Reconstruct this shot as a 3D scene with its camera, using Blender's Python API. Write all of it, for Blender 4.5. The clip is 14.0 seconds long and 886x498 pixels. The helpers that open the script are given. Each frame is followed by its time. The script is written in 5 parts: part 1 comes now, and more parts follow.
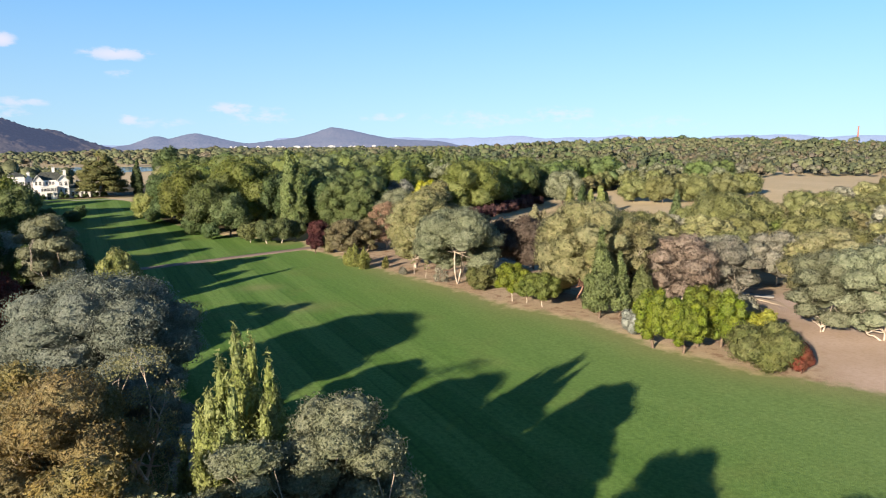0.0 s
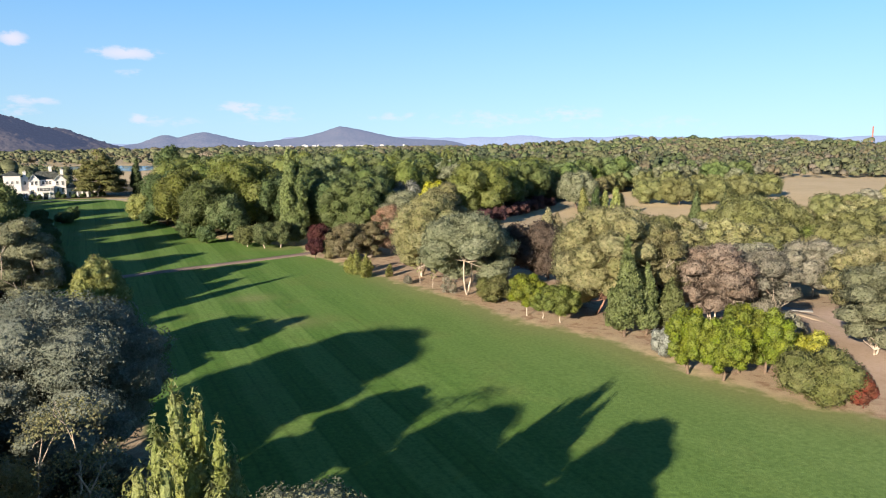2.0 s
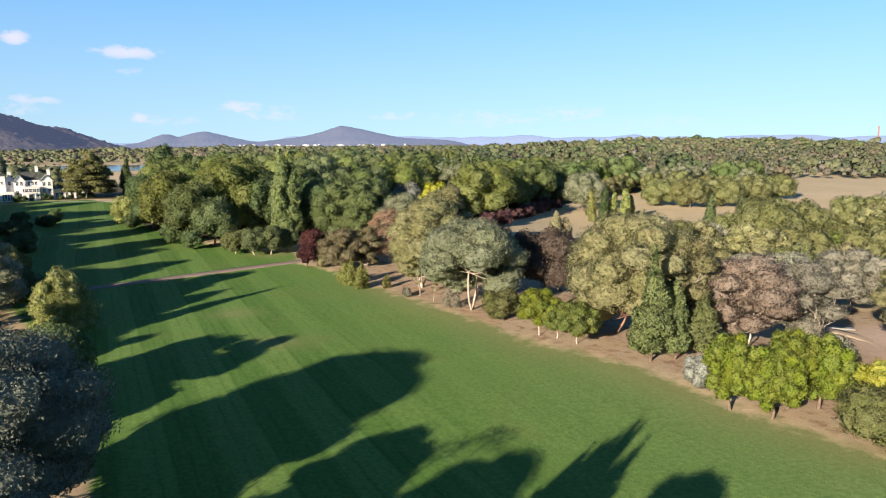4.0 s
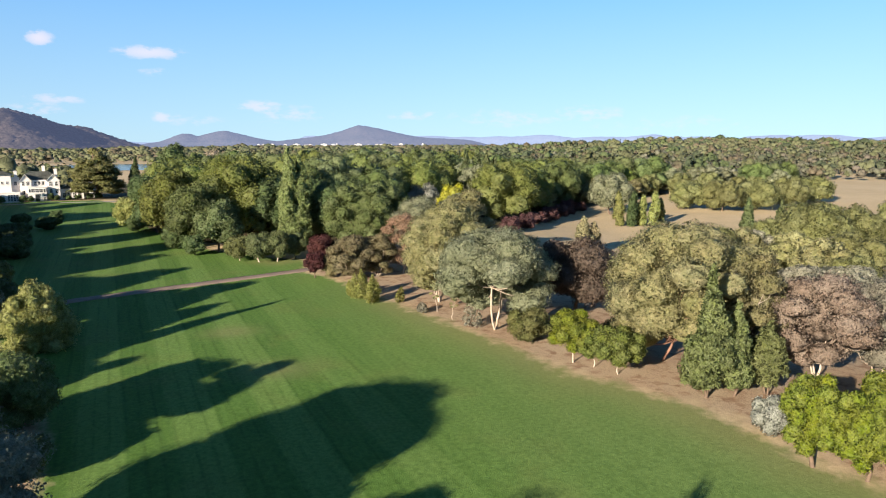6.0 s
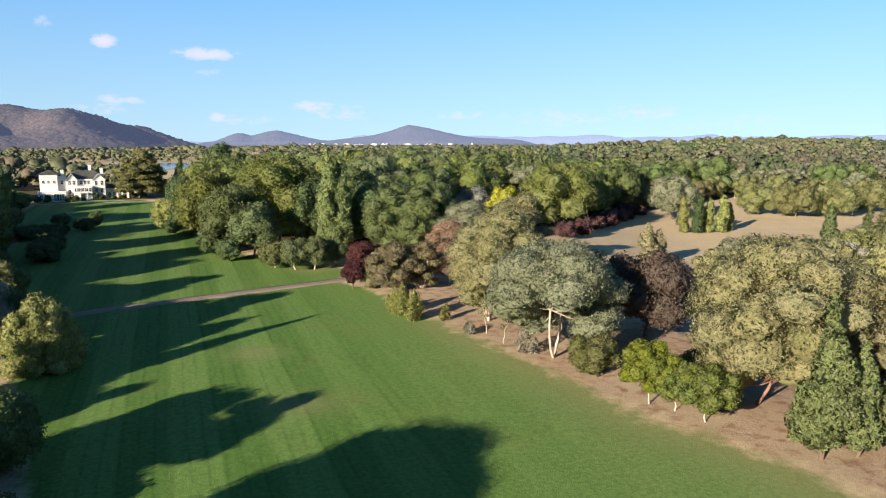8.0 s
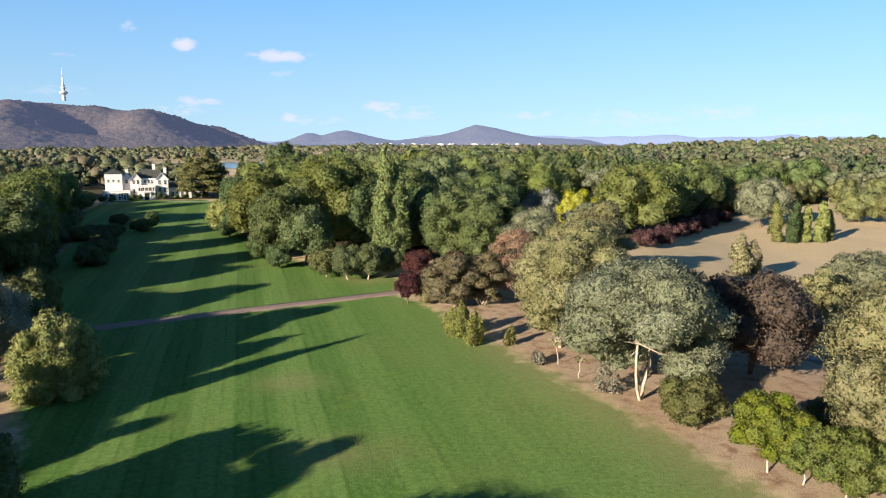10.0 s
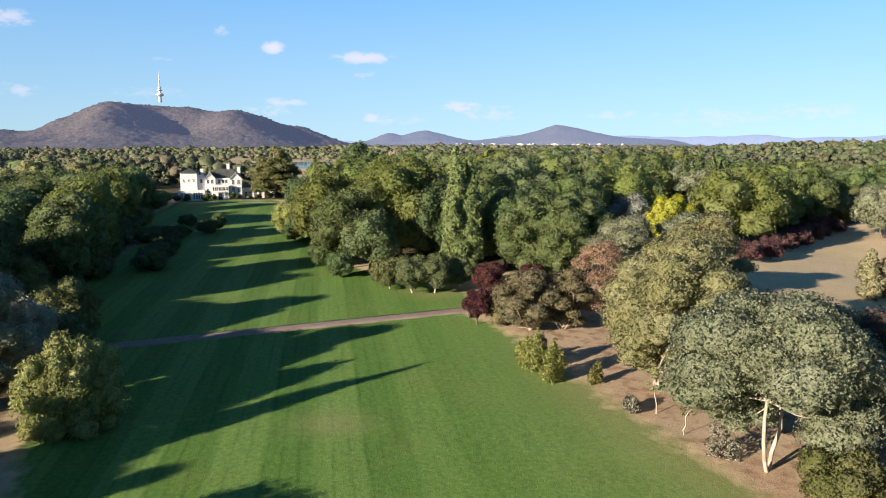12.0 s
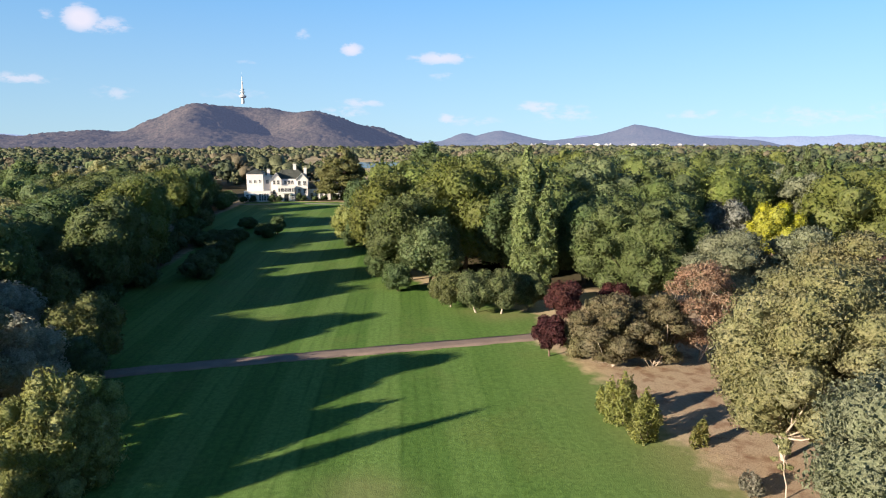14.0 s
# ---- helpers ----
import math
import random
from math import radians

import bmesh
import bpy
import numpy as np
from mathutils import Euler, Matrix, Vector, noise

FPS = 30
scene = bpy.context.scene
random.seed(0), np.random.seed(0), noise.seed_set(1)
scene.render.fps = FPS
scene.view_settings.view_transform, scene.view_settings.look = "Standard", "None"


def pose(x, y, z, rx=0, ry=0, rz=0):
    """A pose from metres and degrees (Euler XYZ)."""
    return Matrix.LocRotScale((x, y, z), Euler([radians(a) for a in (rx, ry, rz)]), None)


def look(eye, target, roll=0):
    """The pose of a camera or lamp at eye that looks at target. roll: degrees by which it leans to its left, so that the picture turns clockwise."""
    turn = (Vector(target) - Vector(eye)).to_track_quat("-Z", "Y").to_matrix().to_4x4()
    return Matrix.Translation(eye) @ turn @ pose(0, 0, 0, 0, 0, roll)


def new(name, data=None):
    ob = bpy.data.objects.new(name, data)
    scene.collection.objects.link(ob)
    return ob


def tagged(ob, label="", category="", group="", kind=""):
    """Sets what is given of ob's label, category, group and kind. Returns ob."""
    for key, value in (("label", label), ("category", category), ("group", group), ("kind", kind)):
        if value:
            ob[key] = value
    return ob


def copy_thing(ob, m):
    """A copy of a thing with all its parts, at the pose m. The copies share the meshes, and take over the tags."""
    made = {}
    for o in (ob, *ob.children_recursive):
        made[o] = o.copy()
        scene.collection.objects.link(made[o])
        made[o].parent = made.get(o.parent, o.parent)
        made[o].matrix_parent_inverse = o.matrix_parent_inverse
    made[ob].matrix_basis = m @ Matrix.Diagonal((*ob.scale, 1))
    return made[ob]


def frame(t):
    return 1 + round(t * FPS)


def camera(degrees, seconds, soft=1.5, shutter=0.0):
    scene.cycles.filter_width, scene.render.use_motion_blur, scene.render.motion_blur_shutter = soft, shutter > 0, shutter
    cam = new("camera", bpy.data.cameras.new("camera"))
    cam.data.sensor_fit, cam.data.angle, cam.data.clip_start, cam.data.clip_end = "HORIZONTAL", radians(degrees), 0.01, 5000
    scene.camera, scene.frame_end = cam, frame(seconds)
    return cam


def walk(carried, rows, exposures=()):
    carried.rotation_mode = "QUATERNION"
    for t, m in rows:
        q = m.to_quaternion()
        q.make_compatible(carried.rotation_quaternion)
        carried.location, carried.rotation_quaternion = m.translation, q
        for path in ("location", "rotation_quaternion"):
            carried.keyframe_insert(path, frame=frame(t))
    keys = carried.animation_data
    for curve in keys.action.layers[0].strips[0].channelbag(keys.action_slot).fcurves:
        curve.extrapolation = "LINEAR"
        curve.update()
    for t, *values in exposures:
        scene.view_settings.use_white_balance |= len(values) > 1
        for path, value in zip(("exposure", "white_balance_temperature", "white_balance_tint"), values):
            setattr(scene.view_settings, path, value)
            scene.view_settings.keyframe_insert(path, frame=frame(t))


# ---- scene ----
# The camera, a small drone that glides level over the fairway and turns slowly to its left.
cam = camera(65.4, 14.0, soft=1.1)
# seconds, eye, tilt, turn, lean
PATH = [
    (0, (-4.649, -55.773, 28.639), 81.267, -8.149, -0.448),
    (0.5, (-4.286, -53.253, 28.618), 81.258, -7.824, -0.403),
    (1, (-3.929, -50.653, 28.601), 81.249, -7.565, -0.363),
    (1.5, (-3.579, -47.979, 28.587), 81.239, -7.523, -0.331),
    (2, (-3.235, -45.237, 28.574), 81.230, -7.504, -0.301),
    (4.5, (-1.602, -30.708, 28.513), 81.189, -7.341, -0.191),
    (5, (-1.300, -27.672, 28.496), 81.183, -6.979, -0.170),
    (5.5, (-1.010, -24.601, 28.477), 81.178, -6.500, -0.150),
    (6, (-0.734, -21.498, 28.454), 81.174, -5.964, -0.130),
    (6.5, (-0.476, -18.366, 28.429), 81.171, -4.932, -0.103),
    (7, (-0.238, -15.208, 28.401), 81.168, -3.841, -0.077),
    (9.5, (0.500, 0.936, 28.227), 81.161, 1.764, 0.015),
    (10, (0.524, 4.231, 28.188), 81.161, 3.532, 0.039),
    (10.5, (0.494, 7.549, 28.149), 81.160, 5.208, 0.058),
    (11, (0.404, 10.891, 28.111), 81.160, 6.810, 0.074),
    (11.5, (0.248, 14.258, 28.076), 81.159, 8.411, 0.086),
    (12, (0.017, 17.652, 28.043), 81.159, 10.034, 0.096),
    (12.5, (-0.296, 21.076, 28.015), 81.160, 11.559, 0.101),
    (13, (-0.698, 24.533, 27.992), 81.161, 12.953, 0.101),
    (13.5, (-1.197, 28.025, 27.976), 81.163, 14.462, 0.100),
    (14, (-1.802, 31.556, 27.969), 81.164, 16.152, 0.100),
]
walk(cam, [(t, pose(*eye, tilt, 0, turn) @ pose(0, 0, 0, 0, 0, lean)) for t, eye, tilt, turn, lean in PATH])

# ---- world, sun and exposure ----
SUN_FROM, SUN_UP = 220.7, 16.4      # compass turn from +y, clockwise, and height, in degrees
scene.view_settings.exposure = 1.5

world = bpy.data.worlds.new("sky")
scene.world = world
world.use_nodes = True
wn, wl = world.node_tree.nodes, world.node_tree.links
sky = wn.new("ShaderNodeTexSky")
sky.sky_type, sky.sun_disc = "NISHITA", False
sky.sun_elevation, sky.sun_rotation = radians(SUN_UP), radians(SUN_FROM)
sky.altitude, sky.air_density, sky.dust_density, sky.ozone_density = 580, 1.0, 0.15, 2.5


def wmath(op, a, b=None, c=None):
    n = wn.new("ShaderNodeMath")
    n.operation = op
    for k, v in enumerate((a, b, c)):
        if v is None:
            continue
        if isinstance(v, (int, float)):
            n.inputs[k].default_value = v
        else:
            wl.new(v, n.inputs[k])
    return n.outputs[0]


coord = wn.new("ShaderNodeTexCoord")
axes = wn.new("ShaderNodeSeparateXYZ")
wl.new(coord.outputs["Generated"], axes.inputs[0])
sky_az = wmath("MULTIPLY", wmath("ARCTAN2", axes.outputs[0], axes.outputs[1]), 57.2958)
sky_el = wmath("MULTIPLY", wmath("ARCSINE", axes.outputs[2]), 57.2958)
flat = wn.new("ShaderNodeMapping")
flat.inputs["Scale"].default_value = (34, 34, 80)
wl.new(coord.outputs["Generated"], flat.inputs[0])
fluff = wn.new("ShaderNodeTexNoise")
fluff.inputs["Scale"].default_value, fluff.inputs["Detail"].default_value = 1.6, 6
fluff.inputs["Roughness"].default_value = 0.6
wl.new(flat.outputs[0], fluff.inputs["Vector"])
cover = None


def cloud(az, el, wide, high, dense):
    """One small cloud of the sky: where it stands and how wide, high and dense it is, in degrees."""
    global cover
    a = wmath("DIVIDE", wmath("SUBTRACT", sky_az, az), wide * 1.35)
    e = wmath("DIVIDE", wmath("SUBTRACT", sky_el, el), high * 1.6)
    d = wmath("ADD", wmath("MULTIPLY", a, a), wmath("MULTIPLY", e, e))
    m = wmath("MULTIPLY", wmath("MAXIMUM", wmath("SUBTRACT", 1.0, d), 0.0), dense)
    cover = m if cover is None else wmath("MAXIMUM", cover, m)


cloud(-43.0, 8.6, 1.2, 0.75, 1.3)
cloud(-41.4, 8.3, 1.6, 0.5, 0.8)
cloud(-45.1, 8.7, 0.6, 0.35, 0.6)
cloud(-46.9, 4.3, 2.0, 0.35, 0.8)
cloud(-41.2, 3.5, 1.5, 0.45, 0.6)
cloud(-27.3, 8.3, 0.6, 0.35, 0.6)
cloud(-23.5, 7.2, 0.85, 0.45, 1.1)
cloud(-16.4, 6.6, 2.4, 0.4, 1.0)
cloud(-16.1, 5.2, 1.4, 0.25, 0.6)
cloud(-31.5, 6.0, 1.0, 0.2, 0.4)
cloud(-22.8, 3.1, 2.2, 0.28, 0.7)
cloud(-24.1, 2.4, 2.2, 0.45, 0.6)
cloud(-32.5, 3.6, 3.0, 0.4, 0.4)
cloud(-15.9, 1.9, 0.7, 0.4, 0.8)
cloud(-14.0, 1.7, 2.8, 0.35, 0.5)
cloud(-8.6, 2.8, 1.8, 0.4, 0.8)
cloud(-6.6, 2.2, 3.2, 0.6, 0.55)
cloud(3.6, 2.1, 2.4, 0.3, 0.6)
cloud(11.5, 1.9, 5.5, 0.7, 0.5)
cloud(17.5, 2.2, 3.4, 0.5, 0.6)
cloud(24.0, 1.4, 6.0, 0.6, 0.4)
puffs = wmath("ADD", cover, wmath("MULTIPLY", wmath("SUBTRACT", fluff.outputs["Fac"], 0.5), 2.2))
ramp = wn.new("ShaderNodeMapRange")
ramp.interpolation_type = "SMOOTHSTEP"
ramp.inputs["From Min"].default_value, ramp.inputs["From Max"].default_value = 0.22, 0.85
wl.new(puffs, ramp.inputs["Value"])
veil = wmath("MULTIPLY", ramp.outputs[0], wmath("MINIMUM", wmath("MULTIPLY", cover, 0.72), 0.85))
mixed = wn.new("ShaderNodeMix")
mixed.data_type = "RGBA"
wl.new(veil, mixed.inputs["Factor"])
# the afternoon air turns the low sky a clear pale blue rather than yellow
low = wn.new("ShaderNodeMapRange")
low.inputs["From Min"].default_value, low.inputs["From Max"].default_value = 0.0, 16.0
wl.new(sky_el, low.inputs["Value"])
air = wn.new("ShaderNodeMix")
air.data_type = "RGBA"
wl.new(low.outputs[0], air.inputs["Factor"])
air.inputs["A"].default_value, air.inputs["B"].default_value = (0.72, 0.90, 1.36, 1), (0.92, 1.16, 1.30, 1)
tint = wn.new("ShaderNodeMix")
tint.data_type, tint.blend_type = "RGBA", "MULTIPLY"
tint.inputs["Factor"].default_value = 1.0
wl.new(sky.outputs[0], tint.inputs["A"])
wl.new(air.outputs["Result"], tint.inputs["B"])
high = wn.new("ShaderNodeMix")
high.data_type = "RGBA"
wl.new(low.outputs[0], high.inputs["Factor"])
high.inputs["A"].default_value, high.inputs["B"].default_value = (4.7, 7.1, 8.6, 1), (1.05, 4.0, 8.8, 1)
clear = wn.new("ShaderNodeMix")
clear.data_type = "RGBA"
clear.inputs["Factor"].default_value = 0.85
wl.new(tint.outputs["Result"], clear.inputs["A"])
zenith = wn.new("ShaderNodeMapRange")
zenith.inputs["From Min"].default_value, zenith.inputs["From Max"].default_value = 17.0, 45.0
wl.new(sky_el, zenith.inputs["Value"])
deep_blue = wn.new("ShaderNodeMix")
deep_blue.data_type = "RGBA"
wl.new(zenith.outputs[0], deep_blue.inputs["Factor"])
wl.new(high.outputs["Result"], deep_blue.inputs["A"])
deep_blue.inputs["B"].default_value = (0.22, 0.55, 1.35, 1)
# the sky is deeper towards the sun's side than away from it
side = wmath("ADD", 0.96, wmath("MULTIPLY", wmath("COSINE", wmath("MULTIPLY", wmath("SUBTRACT", sky_az, 70.0), math.pi / 180)), 0.23))
shaded_sky = wn.new("ShaderNodeVectorMath")
shaded_sky.operation = "SCALE"
wl.new(deep_blue.outputs["Result"], shaded_sky.inputs[0])
wl.new(side, shaded_sky.inputs["Scale"])
wl.new(shaded_sky.outputs[0], clear.inputs["B"])
wl.new(clear.outputs["Result"], mixed.inputs["A"])
mixed.inputs["B"].default_value = (7.8, 7.3, 8.2, 1)
back = wn["Background"]
wl.new(mixed.outputs["Result"], back.inputs["Color"])
back.inputs["Strength"].default_value = 0.0435

sun = new("sun", bpy.data.lights.new("sun", "SUN"))
sun.data.energy, sun.data.angle, sun.data.color = 5.0, radians(0.55), (1.0, 0.87, 0.69)
sun_way = Vector((math.sin(radians(SUN_FROM)) * math.cos(radians(SUN_UP)), math.cos(radians(SUN_FROM)) * math.cos(radians(SUN_UP)), math.sin(radians(SUN_UP))))
sun.matrix_world = look(sun_way * 300, (0, 0, 0))

# ---- materials ----
class Nodes:
    """A material under construction."""

    def __init__(self, name):
        self.mat = bpy.data.materials.new(name)
        self.mat.use_nodes = True
        self.tree = self.mat.node_tree
        self.bsdf = self.tree.nodes["Principled BSDF"]

    def add(self, kind, **values):
        n = self.tree.nodes.new("ShaderNode" + kind)
        for key, v in values.items():
            if key in n.inputs:
                self.put(v, n.inputs[key])
        return n

    def put(self, v, socket):
        if isinstance(v, bpy.types.NodeSocket):
            self.tree.links.new(v, socket)
        else:
            socket.default_value = v

    def math(self, op, a, b=0.0):
        n = self.tree.nodes.new("ShaderNodeMath")
        n.operation = op
        self.put(a, n.inputs[0])
        self.put(b, n.inputs[1])
        return n.outputs[0]

    def mix(self, f, a, b, blend="MIX"):
        n = self.tree.nodes.new("ShaderNodeMix")
        n.data_type, n.blend_type = "RGBA", blend
        self.put(f, n.inputs["Factor"])
        self.put(a if isinstance(a, bpy.types.NodeSocket) else (*a, 1), n.inputs["A"])
        self.put(b if isinstance(b, bpy.types.NodeSocket) else (*b, 1), n.inputs["B"])
        return n.outputs["Result"]

    def place(self):
        return self.add("NewGeometry").outputs["Position"]

    def noise(self, scale, detail=3.0, vector=None, rough=0.55):
        n = self.add("TexNoise", Scale=scale, Detail=detail, Roughness=rough)
        if vector is not None:
            self.put(vector, n.inputs["Vector"])
        return n.outputs["Fac"]

    def span(self, v, a, b, lo=0.0, hi=1.0):
        n = self.add("MapRange")
        self.put(v, n.inputs["Value"])
        for key, value in (("From Min", a), ("From Max", b), ("To Min", lo), ("To Max", hi)):
            n.inputs[key].default_value = value
        return n.outputs[0]

    def attribute(self, name):
        n = self.add("Attribute")
        n.attribute_name = name
        return n.outputs["Fac"]

    def bump(self, height, strength, distance):
        n = self.add("Bump", Strength=strength, Distance=distance)
        self.put(height, n.inputs["Height"])
        self.put(n.outputs[0], self.bsdf.inputs["Normal"])

    def done(self, colour, rough=0.8, gloss=0.3, metal=0.0):
        self.put(colour if isinstance(colour, bpy.types.NodeSocket) else (*colour, 1), self.bsdf.inputs["Base Color"])
        self.put(rough, self.bsdf.inputs["Roughness"])
        self.bsdf.inputs["Specular IOR Level"].default_value = gloss
        self.bsdf.inputs["Metallic"].default_value = metal
        return self.mat


def leaf_material(name, main, other, dark=0.84, thin=0.34):
    """Foliage: two colours that change from spray to spray and from tree to tree; noise puts single bright leaves and
    the shade in the gaps between them into the colour.
    """
    n = Nodes(name)
    geo, info = n.add("NewGeometry"), n.add("ObjectInfo")
    island, where = geo.outputs["Random Per Island"], geo.outputs["Position"]
    colour = n.mix(n.span(n.noise(0.7, 3, where), 0.36, 0.64), main, other)
    colour = n.mix(n.span(island, 0.2, 1.0, 0.0, 1.0), colour, n.mix(1.0, colour, (dark, dark, dark), "MULTIPLY"))
    tufts = n.noise(2.1, 3, where, 0.6)
    leaves = n.noise(6.5, 4, where, 0.75)
    colour = n.mix(n.span(tufts, 0.40, 0.60, 0.4, 0.0), colour, n.mix(1.0, colour, (0.72, 0.76, 0.70), "MULTIPLY"))
    colour = n.mix(n.span(leaves, 0.40, 0.56, 0.7, 0.0), colour, n.mix(1.0, colour, (0.56, 0.60, 0.54), "MULTIPLY"))
    colour = n.mix(n.span(leaves, 0.54, 0.70, 0.0, 0.6), colour, n.mix(1.0, colour, (1.42, 1.40, 1.30), "MULTIPLY"))
    n.bump(n.math("ADD", leaves, n.math("MULTIPLY", tufts, 0.8)), 0.9, 0.30)
    hue = n.add("HueSaturation", Color=colour)
    n.put(n.span(info.outputs["Random"], 0, 1, 0.486, 0.514), hue.inputs["Hue"])
    n.put(n.span(info.outputs["Random"], 0, 1, 0.82, 1.18), hue.inputs["Value"])
    n.put(n.span(island, 0, 1, 0.85, 1.1), hue.inputs["Saturation"])
    mat = n.done(hue.outputs[0], 0.62, 0.25)
    glow = n.add("BsdfTranslucent", Color=hue.outputs[0])
    both = n.add("MixShader", Fac=thin)
    n.put(n.bsdf.outputs[0], both.inputs[1])
    n.put(glow.outputs[0], both.inputs[2])
    n.put(both.outputs[0], n.tree.nodes["Material Output"].inputs[0])
    return mat


def wood_material(name, kinds):
    """Far woodland: each tree has its own mixture of the kinds' colours, kept in its tone."""
    n = Nodes(name)
    where, tone = n.place(), n.attribute("tone")
    colour = n.mix(n.span(tone, 0.0, 0.3), kinds[0], kinds[1])
    colour = n.mix(n.span(tone, 0.35, 0.65), colour, kinds[2])
    colour = n.mix(n.span(tone, 0.8, 0.95), colour, kinds[3])
    tufts, leaves = n.noise(0.9, 4, where, 0.65), n.noise(3.0, 3, where, 0.7)
    # shaded hollows between tufts and bright leaf tips are put into the colour
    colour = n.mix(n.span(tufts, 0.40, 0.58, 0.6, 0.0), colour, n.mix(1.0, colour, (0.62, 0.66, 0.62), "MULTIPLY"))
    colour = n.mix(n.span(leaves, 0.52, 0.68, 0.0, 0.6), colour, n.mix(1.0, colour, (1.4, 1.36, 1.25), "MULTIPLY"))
    n.bump(n.math("ADD", tufts, leaves), 0.6, 0.5)
    return n.done(colour, 0.7, 0.15)


def plain_material(name, main, other, scale=3.0, rough=0.8, gloss=0.3, metal=0.0, relief=0.0):
    """A weathered surface: two colours in large stains, with a finer grain over them."""
    n = Nodes(name)
    where = n.place()
    colour = n.mix(n.span(n.noise(scale, 5, where), 0.3, 0.7), main, other)
    colour = n.mix(n.span(n.noise(scale * 9, 3, where), 0.35, 0.65, 0.0, 0.25), colour, n.mix(1.0, colour, (0.6, 0.6, 0.6), "MULTIPLY"))
    if relief:
        n.bump(n.noise(scale * 6, 4, where), 0.6, relief)
    return n.done(colour, rough, gloss, metal)


def ground_material():
    """Mown lawn, bare reddish soil, dry summer grass, and a dark wood floor of fallen leaves and painted tree shade, by
    the ground's own masks.
    """
    n = Nodes("ground_cover")
    where = n.place()
    wide, patch, grain = n.noise(0.02, 4, where), n.noise(0.11, 4, where), n.noise(2.2, 4, where)
    fine = n.noise(9.0, 3, where)
    # mowing stripes along the fairway
    turned = n.add("Mapping", Vector=where)
    turned.inputs["Rotation"].default_value = (0, 0, radians(-19.7))
    split = n.add("SeparateXYZ", Vector=turned.outputs[0])
    wobble = n.math("MULTIPLY", n.math("SUBTRACT", patch, 0.5), 0.5)
    across = n.math("ADD", split.outputs[0], wobble)
    swath = n.span(n.math("SINE", n.math("MULTIPLY", n.math("SUBTRACT", across, 0.15), math.pi / 4.28)), -0.16, 0.16, 1.0, 0.0)
    faint = n.span(split.outputs[0], 9.5, 20.0, 1.0, 0.22)
    swath = n.math("ADD", n.math("MULTIPLY", n.math("SUBTRACT", swath, 0.5), faint), 0.5)
    lines = n.span(n.math("SINE", n.math("MULTIPLY", across, 2 * math.pi / 1.43)), 0.55, 1.0)
    streak = n.add("Mapping", Vector=turned.outputs[0])
    streak.inputs["Scale"].default_value = (1.6, 0.10, 1)
    drawn = n.noise(1.0, 4, streak.outputs[0])
    lawn = n.mix(swath, (0.082, 0.156, 0.031), (0.118, 0.198, 0.048))
    lawn = n.mix(n.span(drawn, 0.35, 0.65, 0.0, 0.5), lawn, n.mix(1.0, lawn, (0.72, 0.77, 0.68), "MULTIPLY"))
    lawn = n.mix(n.math("MULTIPLY", lines, n.math("MULTIPLY", faint, n.span(drawn, 0.4, 0.6, 0.1, 0.6))), lawn, n.mix(1.0, lawn, (0.66, 0.70, 0.62), "MULTIPLY"))
    lawn = n.mix(n.span(patch, 0.52, 0.78, 0.0, 0.55), lawn, (0.136, 0.160, 0.046))
    lawn = n.mix(n.span(wide, 0.5, 0.72, 0.0, 0.35), lawn, (0.120, 0.160, 0.044))
    lawn = n.mix(n.span(grain, 0.35, 0.7, 0.0, 0.75), lawn, n.mix(1.0, lawn, (0.55, 0.6, 0.5), "MULTIPLY"))
    lawn = n.mix(n.span(fine, 0.4, 0.7, 0.0, 0.5), lawn, n.mix(1.0, lawn, (1.45, 1.4, 1.3), "MULTIPLY"))
    lawn = n.mix(n.span(split.outputs[0], 18.0, 42.0, 0.0, 0.5), lawn, n.mix(n.span(grain, 0.35, 0.7), (0.172, 0.232, 0.084), (0.118, 0.172, 0.056)))
    lawn = n.mix(n.attribute("worn"), lawn, (0.216, 0.188, 0.088))
    soil = n.mix(n.span(patch, 0.35, 0.65), (0.352, 0.250, 0.168), (0.385, 0.300, 0.205))
    soil = n.mix(n.span(n.noise(0.6, 5, where), 0.5, 0.68), soil, (0.220, 0.132, 0.084))
    soil = n.mix(n.span(fine, 0.45, 0.7, 0.0, 0.6), soil, (0.096, 0.060, 0.036))
    dry = n.mix(n.span(patch, 0.3, 0.7), (0.475, 0.360, 0.228), (0.400, 0.318, 0.192))
    dry = n.mix(n.span(wide, 0.45, 0.65, 0.0, 0.5), dry, (0.510, 0.398, 0.262))
    dry = n.mix(n.span(grain, 0.4, 0.75, 0.0, 0.5), dry, (0.240, 0.196, 0.112))
    soil = n.mix(n.attribute("litter_shade"), soil, n.mix(n.span(grain, 0.35, 0.65), (0.092, 0.068, 0.040), (0.060, 0.056, 0.029)))
    sand = n.mix(n.span(patch, 0.35, 0.65), (0.464, 0.344, 0.272), (0.408, 0.296, 0.220))
    soil = n.mix(n.attribute("sand"), soil, n.mix(n.span(grain, 0.45, 0.75, 0, 0.4), sand, (0.272, 0.188, 0.120)))
    ragged = n.math("MULTIPLY", n.math("SUBTRACT", n.noise(0.5, 5, where), 0.5), 0.9)
    is_lawn = n.span(n.math("ADD", n.attribute("lawn"), ragged), 0.34, 0.70)
    is_soil = n.span(n.math("ADD", n.attribute("soil"), ragged), 0.30, 0.75)
    colour = n.mix(is_lawn, n.mix(is_soil, dry, soil), lawn)
    n.bump(n.math("ADD", n.math("MULTIPLY", grain, 0.7), fine), 0.5, 0.08)
    return n.done(colour, 0.9, 0.15)


